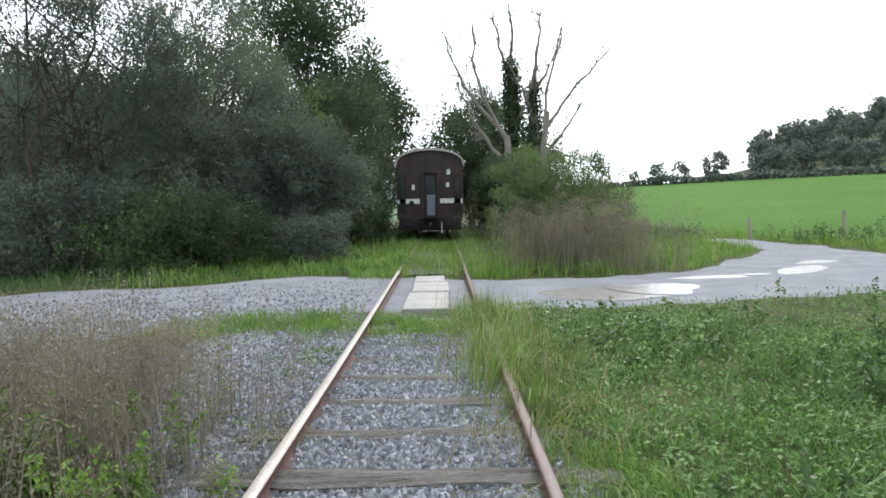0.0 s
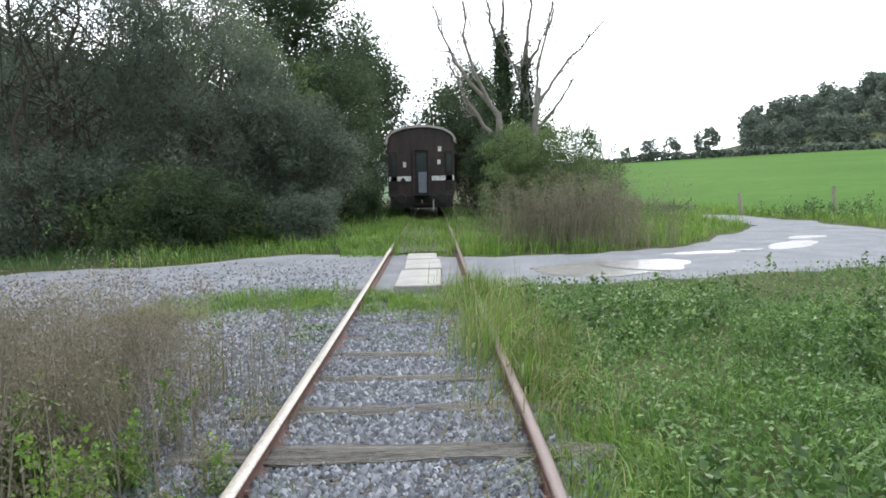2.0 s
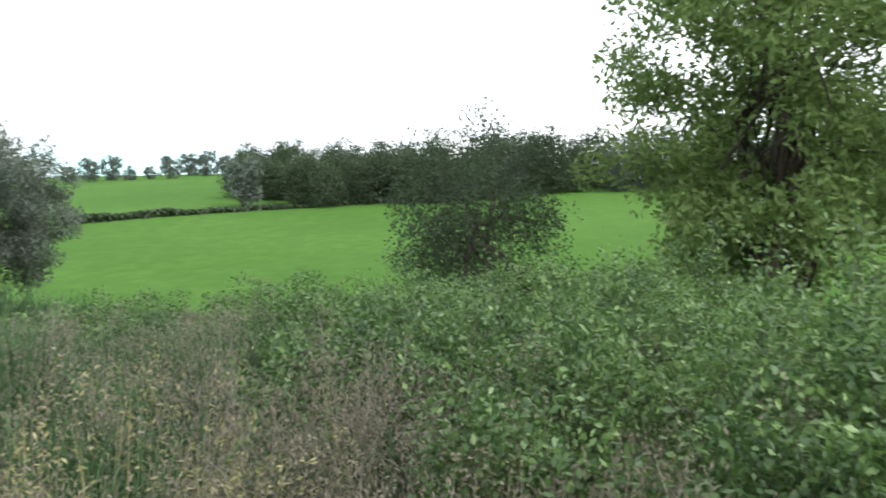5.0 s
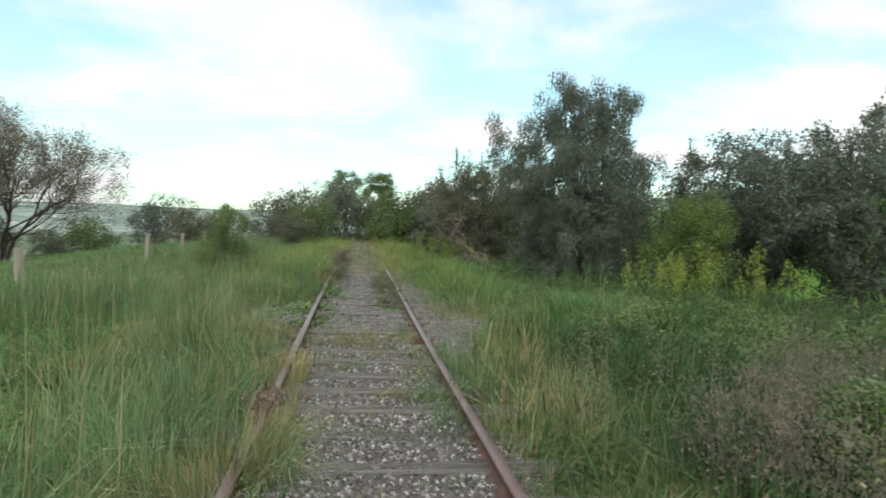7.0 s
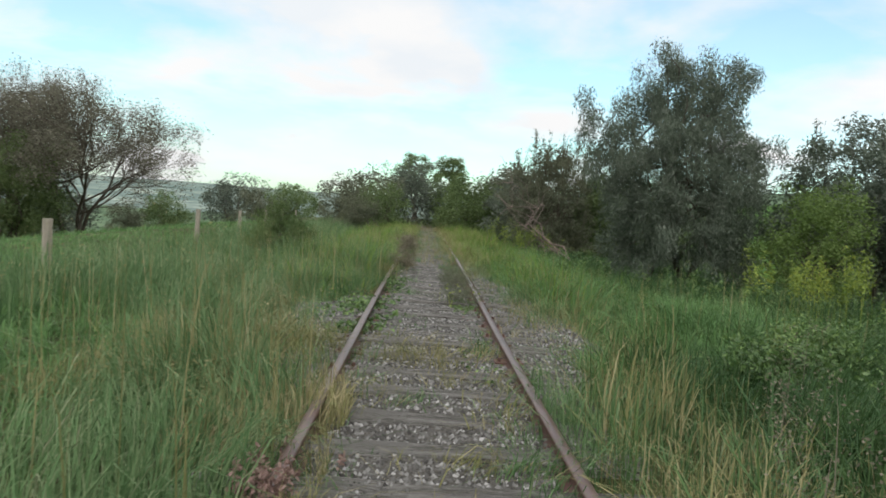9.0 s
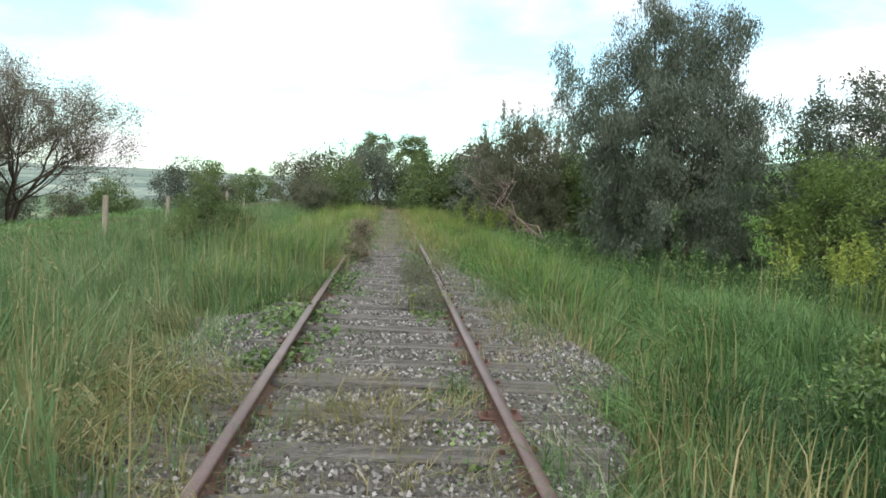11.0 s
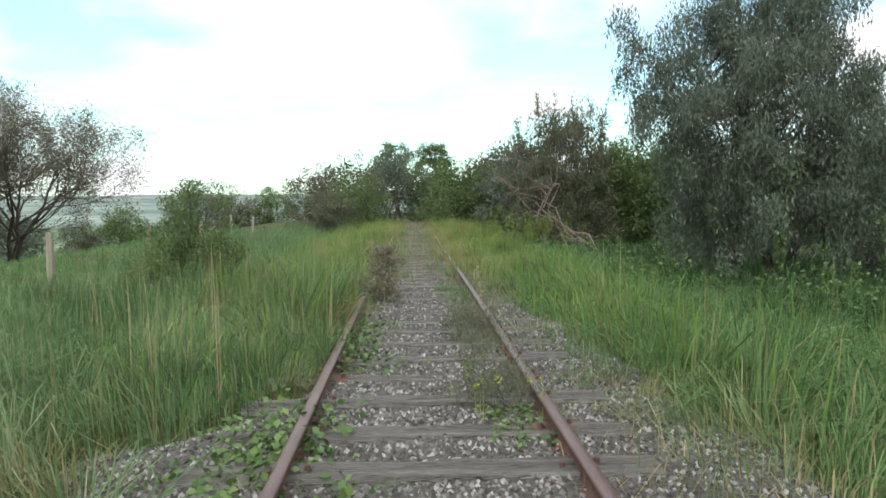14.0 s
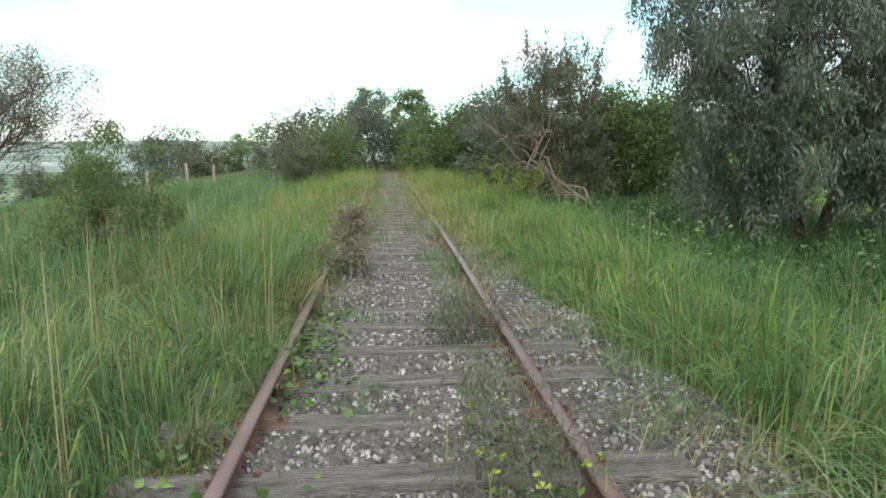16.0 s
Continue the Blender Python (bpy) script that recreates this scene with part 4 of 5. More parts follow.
for k in range(12):
    a = radians(43 + 17 * k / 11)
    d = 84 - 42 * k / 11 + rng.uniform(-2, 2)
    copy_thing(wood_kinds[k % 3], at(-d * math.sin(a), d * math.cos(a), -0.8, rng.uniform(0, 360)) @ Matrix.Scale(0.78 - 0.34 * k / 11, 4))
for k in range(12):
    a = radians(57 + 26 * k / 11 + rng.uniform(-1, 1))
    d = rng.uniform(42, 50)
    copy_thing(wood_kinds[0 if k % 3 else 1], at(-d * math.sin(a), d * math.cos(a), -0.6, rng.uniform(0, 360)) @ Matrix.Scale(rng.uniform(0.5, 0.6), 4))
for k in range(34):
    a = radians(84 + 40 * k / 33 + rng.uniform(-0.6, 0.6))
    d = rng.uniform(76, 88) + 30 * max(0, (k - 26) / 8)
    copy_thing(wood_kinds[0 if k % 4 else 2], at(-d * math.sin(a), d * math.cos(a), -1, rng.uniform(0, 360)) @ Matrix.Scale(rng.uniform(0.45, 0.62), 4))
for k in range(22):
    a = radians(104 + 21 * k / 21 + rng.uniform(-0.5, 0.5))
    d = rng.uniform(72, 78) + 14 * max(0, (k - 15) / 6)
    copy_thing(wood_kinds[0], at(-d * math.sin(a), d * math.cos(a), -1.2, rng.uniform(0, 360)) @ Matrix.Scale(rng.uniform(0.4, 0.52), 4))
copy_thing(far_kinds[1], at(-62, -43, 0) @ Matrix.Scale(0.6, 4))
for k in range(16):
    a = radians(116 + 21 * k / 15)
    d = rng.uniform(170, 190)
    copy_thing(far_kinds[k % 4], at(-d * math.sin(a), d * math.cos(a), -0.5, rng.uniform(0, 360)) @ Matrix.Scale(rng.uniform(0.4, 0.8), 4))

# along the track on the way back
WILLOW_LOBES = [(0.8, 0.0, 5.9, 0.85, 0.85, 0.85), (-1.1, 0.0, 5.6, 0.85, 0.85, 0.8), (0, 0, 3.2, 2.0, 2.0, 3.0), (0.2, 0, 5.0, 1.5, 1.5, 1.6), (1.3, 0, 3.7, 1.0, 1.2, 1.6), (-1.3, 0, 3.7, 1.1, 1.2, 1.5), (0.9, 0.3, 5.3, 0.8, 0.8, 0.9), (-0.7, 0.2, 5.6, 0.8, 0.8, 1.0),
                (0, -1.0, 4.0, 1.3, 1.3, 1.6), (0, 1.1, 2.6, 1.5, 1.1, 1.8), (-1.4, 0.4, 1.9, 1.0, 1.0, 1.2), (1.3, 0.4, 1.8, 1.0, 1.0, 1.2), (2.5, 0.5, 4.3, 0.8, 0.7, 0.55), (2.8, 0.4, 4.8, 0.65, 0.6, 0.5), (2.3, 0.2, 5.2, 0.6, 0.6, 0.6), (2.6, 0.3, 3.6, 0.7, 0.7, 0.6), (2.0, 0.2, 3.2, 0.9, 0.9, 1.0),
                (-0.1, -0.5, 6.3, 0.85, 0.8, 0.7), (-1.9, 0.0, 4.4, 0.75, 0.8, 0.8), (0.2, 1.5, 1.5, 1.7, 0.9, 1.1), (0.3, 0.2, 3.4, 2.1, 1.8, 2.4)]
tree("willow", -6.7, -21.9, WILLOW_LOBES, 130000, 0.11, L_WILLOW, "dense grey-green willow with hanging leaves", "tree", 360, 0.18, 0.11, 3, 40, 0.7, 0.5, 0.2, split=True)
tree("willow_bush", -11.6, -21.2, full_lobes(5.5, 3.0, 0.02, 11, 0.35), 50000, 0.15, L_WILLOW, "broad grey-green willow bush", "bush", 220, 0.28, 0.06, 7, 50, -0.2, 0.0, 0.28, spread_=0.7, shoots=120, shoot=0.7)
tree("willow_bush", -15.2, -20.4, full_lobes(6.1, 3.1, 0.02, 12, 0.35), 52000, 0.15, L_WILLOW, "broad grey-green willow bush with upright shoots", "bush", 230, 0.28, 0.06, 7, 60, -0.2, 0.0, 0.28, spread_=0.7, shoots=150, shoot=0.9)
tree("bush", -9.0, -19.4, full_lobes(3.1, 1.3, 0.02, 9), 13000, 0.085, L_LIGHT, "yellow-green bush beside the willow", "bush", 110, 0.2, 0.03, 6, 40, spread_=0.2)
tree("shrub", -5.0, -32.0, full_lobes(4.6, 2.2, 0.03, 11, 0.7), 34000, 0.12, L_OLIVE, "olive brown shrub with upright twigs", "bush", 260, 0.2, 0.05, 7, 80, -0.6, 0.0, 0.28, spread_=0.5, shoots=170, shoot=0.9)
tree("shrub", -8.4, -33, full_lobes(3.9, 2.5, 0.03, 10), 22000, 0.15, L_MID, "green shrub in the hedge along the track", "bush", 200, 0.3, 0.07, 5, 40, spread_=0.5)
hedge_kinds = [tree("hedge_bush", -2.5 - 2.2 * k, -46 - 2 * k, lobes_of(3.6 + 0.4 * k, 2.6, 0.02, 11), 7000, 0.20, (L_MID, L_OLIVE, L_GREY)[k], "leafy bush in the hedge closing the track", "bush", 240, 0.3, 0.07, 4, 10, group="hedge bushes") for k in range(3)]
for k, (x, y, sc) in enumerate(((2.6, -43, 0.75), (3.6, -48, 0.95), (1.0, -52, 1.05), (-1.6, -54, 1.1), (5.8, -47, 0.75), (-6, -50, 1.1), (-9, -44, 1.0), (-10.5, -38, 0.95), (-5.5, -42, 0.95), (-13.5, -36, 1.0), (3.6, -38, 0.5), (-16, -30, 1.0))):
    copy_thing(hedge_kinds[k % 3], at(x, y, 0, rng.uniform(0, 360)) @ Matrix.Scale(sc, 4))
for x, y in ((1.5, -76), (-2.4, -76)):
    tree("pine", x, y, [(0, 0, 5.9, 1.9, 1.9, 1.1), (0.6, 0, 4.4, 2.0, 2.0, 1.6)], 7000, 0.2, L_MID, "round-topped pine rising above the hedge", "tree", 110, 0.3, 0.2, 1, 15)
tree("bush", 3.4, -19.8, lobes_of(1.7, 0.8, 0.0, 13, 0.1), 14000, 0.065, L_MID, "small green bush standing in the tall grass", "bush", 90, 0.12, 0.022, 9, 60, -0.5, 0.0, 0.3, spread_=0.3, shell=0.75)


def open_tree(x, y, h, spread, label, seed):
    """Several stems fanning out into ever finer twigs, with thin leaves about the twig ends."""
    root = thing("open_tree", at(x, y), label, "tree")
    r2 = np.random.default_rng(seed)
    tb, ends = Tubes(), []

    def grow(p, d, length, rad, depth):
        pts = [np.array(p, float)]
        for _ in range(4):
            d = unit(d + r2.normal(0, 0.13, 3) + np.array([0, 0, 0.04]))
            pts.append(pts[-1] + d * length / 4)
        tb.add(pts, np.linspace(rad, rad * 0.6, 5), 7 if depth < 2 else 3)
        if depth >= 3:
            ends.extend(pts[1:])
        if depth < 5:
            for j in (4, 4, 3, 2)[:4 if depth < 2 else 3]:
                grow(pts[j], unit(d + r2.normal(0, 0.42, 3)), length * r2.uniform(0.6, 0.8), rad * 0.55, depth + 1)

    for k in range(6):
        a = 2.4 * k
        grow((0.5 * math.cos(a), 0.5 * math.sin(a), -0.2), unit(np.array([spread * math.cos(a), spread * math.sin(a), 1.0])), h * 0.30, 0.13, 0)
    part("trunk", tb.mesh("trunk", M_BARK), None, root)
    e = np.array(ends)
    c = e[r2.integers(0, len(e), 50000)] + r2.normal(0, 0.22, (50000, 3))
    v, f = leaf_arrays(c, 0.15, 0.06)
    part("crown", mesh_np("crown", v, [f], L_BROWN), None, root)


open_tree(23.4, -49.0, 13.0, 0.42, "open-crowned tree with thin brownish leaves below the pasture", 4)
open_tree(29.8, -50.5, 14.6, 0.5, "broad open-crowned tree with thin brownish leaves below the pasture", 9)
tree("bush", 24.6, -45.0, full_lobes(6.2, 2.9, 0.03, 10), 26000, 0.17, L_MID, "dark bush below the open tree", "bush", 220, 0.4, 0.08, 4, 25)
tree("bush", 28.5, -44.0, lobes_of(4.4, 3.4, 0.03, 10), 14000, 0.2, L_DARK, "dark bush below the open tree", "bush", 160, 0.4, 0.08, 4, 25)
t_ = rng.uniform(0, 1, 4200)
a_, d_ = np.radians(10 + 32 * t_), 204 + rng.normal(0, 0.8, 4200)
hx, hy = d_ * np.sin(a_), d_ * np.cos(a_)
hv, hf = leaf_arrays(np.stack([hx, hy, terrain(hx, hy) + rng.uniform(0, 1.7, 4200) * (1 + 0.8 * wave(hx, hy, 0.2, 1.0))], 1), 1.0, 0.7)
tagged(part("hedgerow", mesh_np("hedgerow", hv, [hf], L_FAR_HAZE), None, None), "dark hedgerow along the far edge of the green field", "hedge", kind="stuff")
t_ = rng.uniform(0, 1, 3600)
a_, d_ = np.radians(138 - 26 * t_), 66 + 9 * t_ + rng.normal(0, 0.35, 3600)
hx, hy = -d_ * np.sin(a_), d_ * np.cos(a_)
hv, hf = leaf_arrays(np.stack([hx, hy, terrain(hx, hy) + rng.uniform(0, 0.55, 3600) * (1 + 0.8 * wave(hx, hy, 0.5, 1.0))], 1), 0.5, 0.3)
tagged(part("hedgerow", mesh_np("hedgerow", hv, [hf], L_DARK), None, None), "low dark hedgerow crossing the green field", "hedge", kind="stuff")
for k in range(16):
    copy_thing(hedge_kinds[k % 3], at(14 + 4.2 * k + rng.uniform(-1, 1), -78 - 5 * rng.uniform(0, 1) + 1.8 * k, -0.5, rng.uniform(0, 360)) @ Matrix.Scale(rng.uniform(0.9, 1.4), 4))


def bare_branches(x, y):
    """A dead shrub fallen over, its long bare branches rising towards the track."""
    root = thing("fallen_branches", at(x, y), "bare grey branches of a fallen dead shrub in the grass", "branch")
    for k in range(5):
        tb = Tubes()
        tip = np.array([2.1 + rng.uniform(-0.6, 0.8), -0.4 + rng.uniform(-0.8, 0.8), rng.uniform(1.5, 3.4)])
        line = bent((-0.5 + 0.3 * k, 0, 0.0), tip, 7, 0.05)
        tb.add(line, np.linspace(0.03, 0.007, 7), 6)
        limb = part("branch", tb.mesh("branch", M_TWIG), None, root)
        for _ in range(7):
            tw = Tubes()
            p = line[rng.integers(2, 7)]
            tw.add(bent(p, p + rng.normal(0, 0.4, 3) + [0.3, 0, 0.4], 4, 0.08), np.linspace(0.012, 0.004, 4), 4)
            part("twig", tw.mesh("twig", M_TWIG), None, limb)


bare_branches(-5.4, -28.0)


def spruce(x, y, h):
    root = thing("young_spruce", at(x, y), "small dark green young spruce in the meadow", "tree")
    tb = Tubes()
    tb.add([(0, 0, -0.1), (0, 0, h)], [0.05, 0.01], 6)
    pts = []
    for z in np.arange(0.12, h, 0.11):
        r = 0.42 * h * (1 - z / h) + 0.05
        for a in np.arange(9) * 0.7 + rng.uniform(0, 6):
            tip = np.array([r * math.cos(a), r * math.sin(a), z - 0.18 * r])
            tb.add([(0, 0, z), tip], [0.012, 0.004], 3)
            t = rng.uniform(0.1, 1.05, 46)[:, None]
            pts.append(np.array([0, 0, z]) + (tip - np.array([0, 0, z])) * t + rng.normal(0, 0.035, (46, 3)))
    part("trunk", tb.mesh("trunk", M_BARK), None, root)
    v, f = leaf_arrays(np.concatenate(pts), 0.10, 0.026)
    part("crown", mesh_np("crown", v, [f], L_IVY), None, root)


spruce(5.95, -10.3, 2.2)


# ---- fence ----
def fence_post(x, y, h, lean, label="grey weathered wooden fence post in the meadow grass"):
    bm = bmesh.new()
    r = bmesh.ops.create_cone(bm, cap_ends=True, segments=8, radius1=0.08, radius2=0.07, depth=h + 0.3)
    for v in r["verts"]:
        v.co += Vector((rng.normal(0, 0.006), rng.normal(0, 0.006), (h - 0.3) / 2))
    p = part("fence_post", bm, M_POST, None)
    thin = 1.0 if y > -17 else 0.7
    p.matrix_world = at(x, y) @ pose(0, 0, 0, lean, rng.normal(0, 3), 0) @ Matrix.Diagonal((thin, thin, 1, 1))
    tagged(p, label, "post", "fence posts")


for x, y, h in ((6.15, -14.8, 0.86), (5.2, -19.0, 1.06), (5.45, -23.3, 1.02), (5.7, -27.6, 0.95), (6.0, -32.0, 1.0), (6.4, -36.5, 0.95)):
    fence_post(x, y, h, rng.normal(0, 2))
for x, y, h in ((13.0, 27.5, 0.95), (16.6, 27.0, 1.2)):
    fence_post(x, y, h, rng.normal(0, 6), "dark wooden fence post at the field's edge")


# ---- grass and weeds ----
def sample(n, x0, x1, y0, y1, chance):
    x, y = rng.uniform(x0, x1, n), rng.uniform(y0, y1, n)
    k = rng.uniform(0, 1, n) < chance(x, y)
    return x[k], y[k]


def grass(name, xy, h0, h1, w, material, label, lean=0.4, tall=None):
    x, y = xy
    h = rng.uniform(h0, h1, len(x)) * (0.75 + 0.35 * wave(x, y, 1.3, 0.7))
    if tall is not None:
        h = h * tall(x, y)
    v, q, t = blade_arrays(x, y, terrain(x, y), h, w * rng.uniform(0.6, 1.3, len(x)), lean, 0.75)
    ob = part(name, mesh_np(name, v, [q, t], material), None, None)
    return tagged(ob, label, "grass", kind="stuff")


def off_track(x, y):
    """1 beside the ballast and the road, falling to 0 on them."""
    return ss(-0.08, 0.12, -ballast_edge(x, y)) * (road_mask(x, y) < -0.05)


def near_path(x, y, r0, r1):
    """1 near the walked stretch of the track, falling to 0 with distance."""
    return ss(r1, r0, np.hypot(x, np.maximum(0, np.maximum(-y - 14, y - 2))))


def wild(x, y):
    """1 in the tall strip beside the rail, falling to 0 over the low meadow; the strip is wider further on."""
    return ss(0.55, -0.35, x - 1.8 - 2.8 * ss(-9, -14, y) - 0.45 * wave(x, y, 1.1, 2.0))


grass("tall_grass", sample(130000, 0.8, 6.5, -34, 1.0, lambda x, y: off_track(x, y) * (0.12 + 0.88 * near_path(x, y, 1.5, 9)) * (0.03 + 0.97 * wild(x, y))), 0.32, 0.86, 0.008, G_TALL, "tall green and straw-coloured grass beside the track", 0.5)
grass("meadow_grass", sample(120000, 1.6, 9.5, -26, 1.0, lambda x, y: off_track(x, y) * (1 - 0.85 * wild(x, y)) * (0.15 + 0.85 * near_path(x, y, 2.5, 11))), 0.10, 0.30, 0.011, G_BRIGHT, "soft green matted meadow grass", 1.0)
grass("rail_grass", sample(18000, 0.55, 1.45, -8.6, -1.0, lambda x, y: ss(-0.45, 0.2, wave(x, y, 1.9, 1.5))), 0.12, 0.50, 0.007, G_DRY, "straw-coloured grass growing over the rail", 0.6)
grass("rail_grass", sample(10000, 0.45, 1.3, -8.6, -1.2, lambda x, y: ss(-0.2, 0.3, wave(x, y, 2.3, 0.1))), 0.10, 0.50, 0.007, G_TALL, "green grass growing over the rail", 0.6)
grass("shoulder_grass", sample(30000, -2.7, -0.84, -24, -2, lambda x, y: (0.35 + 0.1 * ss(-10, -8.5, y)) * ss(0.0, 0.55, wave(x, y, 1.5, 3.0) + 0.35 * ss(0.5, -0.2, ballast_edge(x, y)))), 0.10, 0.36, 0.008, G_DRY, "dry yellow grass scattered over the ballast shoulder", 0.9)
grass("shoulder_grass", sample(30000, 0.84, 2.9, -20, -8, lambda x, y: ss(0.0, 0.55, wave(x, y, 1.5, 1.0) + 0.4 * ss(0.5, -0.2, ballast_edge(x, y)))), 0.10, 0.38, 0.008, G_DRY, "dry yellow grass scattered over the ballast shoulder", 0.9)
def verge(x, y):
    """1 on the dry strip next to the ballast on the picnic side, 0 further out."""
    return ss(-3.0, -1.9, x + 0.35 * wave(x, y, 1.2, 0.5))


grass("tall_grass", sample(84000, -12, -0.8, -34, 1.0, lambda x, y: off_track(x, y) * (0.15 + 0.85 * near_path(x, y, 1.5, 10)) * (1 - 0.72 * verge(x, y))), 0.24, 0.66, 0.012, G_LUSH, "lush green grass beside the track", 0.7)
grass("dark_grass", sample(40000, -8, -1.7, -11.5, -1.0, lambda x, y: off_track(x, y) * ss(-1.7, -2.5, x + 0.3 * wave(x, y, 1.4, 0.8)) * ss(-12, -9, y)), 0.35, 0.85, 0.012, G_DARK, "tall dark green grass and nettles beside the track", 0.55)
grass("tall_grass", sample(5000, -2.7, -0.95, -13, 0.5, lambda x, y: ss(-9.5, -8.0, y) * off_track(x, y) * verge(x, y) * ss(-0.45, 0.3, wave(x, y, 1.7, 2.2))), 0.16, 0.55, 0.008, G_DRY, "dry brownish grass on the dirt beside the ballast", 0.7)
grass("tall_grass", sample(15000, -3.4, -0.95, -13, 0.5, lambda x, y: ss(-9.5, -8.0, y) * verge(x, y) * ss(-0.2, 0.4, wave(x, y, 1.4, 5.2))), 0.14, 0.45, 0.008, G_LUSH, "green and straw-coloured grass beside the ballast", 0.8)
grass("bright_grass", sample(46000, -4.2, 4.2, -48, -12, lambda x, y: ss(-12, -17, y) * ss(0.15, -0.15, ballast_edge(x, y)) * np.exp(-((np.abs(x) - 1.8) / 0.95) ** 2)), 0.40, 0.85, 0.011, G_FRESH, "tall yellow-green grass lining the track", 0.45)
grass("track_grass", sample(15000, -1.1, 1.1, -46, -16, lambda x, y: ss(0.30, 0.72, np.abs(x)) * ss(-16, -20, y) * ss(-0.35, 0.3, wave(x, y, 1.1, 2.6))), 0.20, 0.55, 0.010, G_DRY, "dry grass growing in over the far rails", 0.6)
grass("fence_grass", sample(40000, 3.4, 7.0, -42, -9, lambda x, y: np.exp(-((x - 5.1 - 0.3 * wave(y, x, 0.5, 1.0)) / 0.8) ** 2)), 0.42, 0.80, 0.013, G_TALL, "tall pale grass along the fence", 0.45)
grass("dark_grass", sample(26000, -11, -3.0, -32, -15, lambda x, y: off_track(x, y) * ss(-3.0, -4.4, x + 0.4 * wave(x, y, 0.9, 0.8)) * ss(-15, -17.5, y)), 0.35, 0.75, 0.018, G_DARK, "dark green nettles in the hollow below the willow", 0.6)
grass("bright_grass", sample(52000, -6.0, -1.4, -27, -8.8, lambda x, y: off_track(x, y) * ss(-8.8, -10.5, y) * ss(-6.0, -3.8, x)), 0.24, 0.62, 0.010, G_BRIGHT, "fresh bright green grass beside the ballast shoulder", 0.95)
grass("tall_grass", sample(40000, -3.4, 3.0, -44, -8, lambda x, y: ss(0.3, -0.3, ballast_edge(x, y)) * np.exp(-((np.abs(x) - 1.8) / 0.7) ** 2)), 0.28, 0.72, 0.008, G_DRY, "dry yellow grass lining the ballast", 0.4)
grass("meadow_grass", sample(36000, 3, 24, -45, 3, lambda x, y: 0.9 * off_track(x, y)), 0.10, 0.30, 0.022, G_BRIGHT, "green meadow grass", 0.6)
grass("meadow_grass", sample(100000, 0.8, 10, -0.5, 11.5, lambda x, y: off_track(x, y) * ss(13, 3, np.hypot(x - 2, y)) * (0.4 + 0.6 * ss(-0.3, 0.3, wave(x, y, 2.1, 3.3)))), 0.05, 0.26, 0.011, G_HERB, "short green grass and herbs beside the crossing", 0.8)
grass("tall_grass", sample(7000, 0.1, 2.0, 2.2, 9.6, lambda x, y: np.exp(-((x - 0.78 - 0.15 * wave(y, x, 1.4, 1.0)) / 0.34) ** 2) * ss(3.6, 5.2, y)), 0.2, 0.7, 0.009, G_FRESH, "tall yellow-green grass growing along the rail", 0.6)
grass("tall_grass", sample(7000, 0.1, 2.2, 1.8, 9.6, lambda x, y: np.exp(-((x - 0.85 - 0.2 * wave(y, x, 1.4, 1.0)) / 0.4) ** 2) * ss(1.8, 5.0, y)), 0.2, 0.65, 0.008, G_DRY, "straw-coloured grass growing along the rail", 0.7)
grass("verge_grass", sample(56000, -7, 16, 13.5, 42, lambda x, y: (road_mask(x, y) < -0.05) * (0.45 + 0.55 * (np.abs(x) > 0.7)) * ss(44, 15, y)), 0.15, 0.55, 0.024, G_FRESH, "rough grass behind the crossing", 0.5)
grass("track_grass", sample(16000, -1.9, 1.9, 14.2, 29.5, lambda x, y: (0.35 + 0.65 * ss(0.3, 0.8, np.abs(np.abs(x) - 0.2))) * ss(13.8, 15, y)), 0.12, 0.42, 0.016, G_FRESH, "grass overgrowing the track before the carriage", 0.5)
grass("track_grass", sample(5000, -2.6, 2.4, 27, 46, lambda x, y: ss(0.9, 1.5, np.abs(x + 0.26))), 0.3, 0.7, 0.02, G_LUSH, "rough grass beside the carriage", 0.5)
grass("track_grass", sample(26000, -2.6, 2.6, -50, -20, lambda x, y: (0.14 + 0.86 * ss(0.45, 0.9, np.abs(x))) * ss(-18, -23, y)), 0.25, 0.65, 0.012, G_DRY, "tall grass overgrowing the far track", 0.45)
grass("verge_grass", sample(44000, -24, -2, -8, 26, lambda x, y: (road_mask(x, y) < -0.05) * off_track(x, y)), 0.15, 0.45, 0.024, G_LUSH, "rough green grass along the gravel road", 0.5)
grass("shoulder_grass", sample(80000, -2.4, 2.2, -22, -1, lambda x, y: (np.abs(x) > 0.80) * (0.2 + 0.8 * ss(-0.15, 0.4, wave(x, y, 2.2, 0.6))) * ss(1.0, -0.2, ballast_edge(x, y))), 0.08, 0.40, 0.009, G_TALL, "sparse dry grass on the ballast shoulder", 0.8)
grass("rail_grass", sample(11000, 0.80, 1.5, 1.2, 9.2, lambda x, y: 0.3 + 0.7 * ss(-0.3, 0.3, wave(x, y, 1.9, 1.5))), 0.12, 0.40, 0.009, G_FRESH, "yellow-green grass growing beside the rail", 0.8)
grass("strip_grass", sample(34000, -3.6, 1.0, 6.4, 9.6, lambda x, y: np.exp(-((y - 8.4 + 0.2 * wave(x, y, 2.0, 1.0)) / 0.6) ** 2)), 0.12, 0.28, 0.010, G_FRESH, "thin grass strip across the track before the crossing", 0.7)


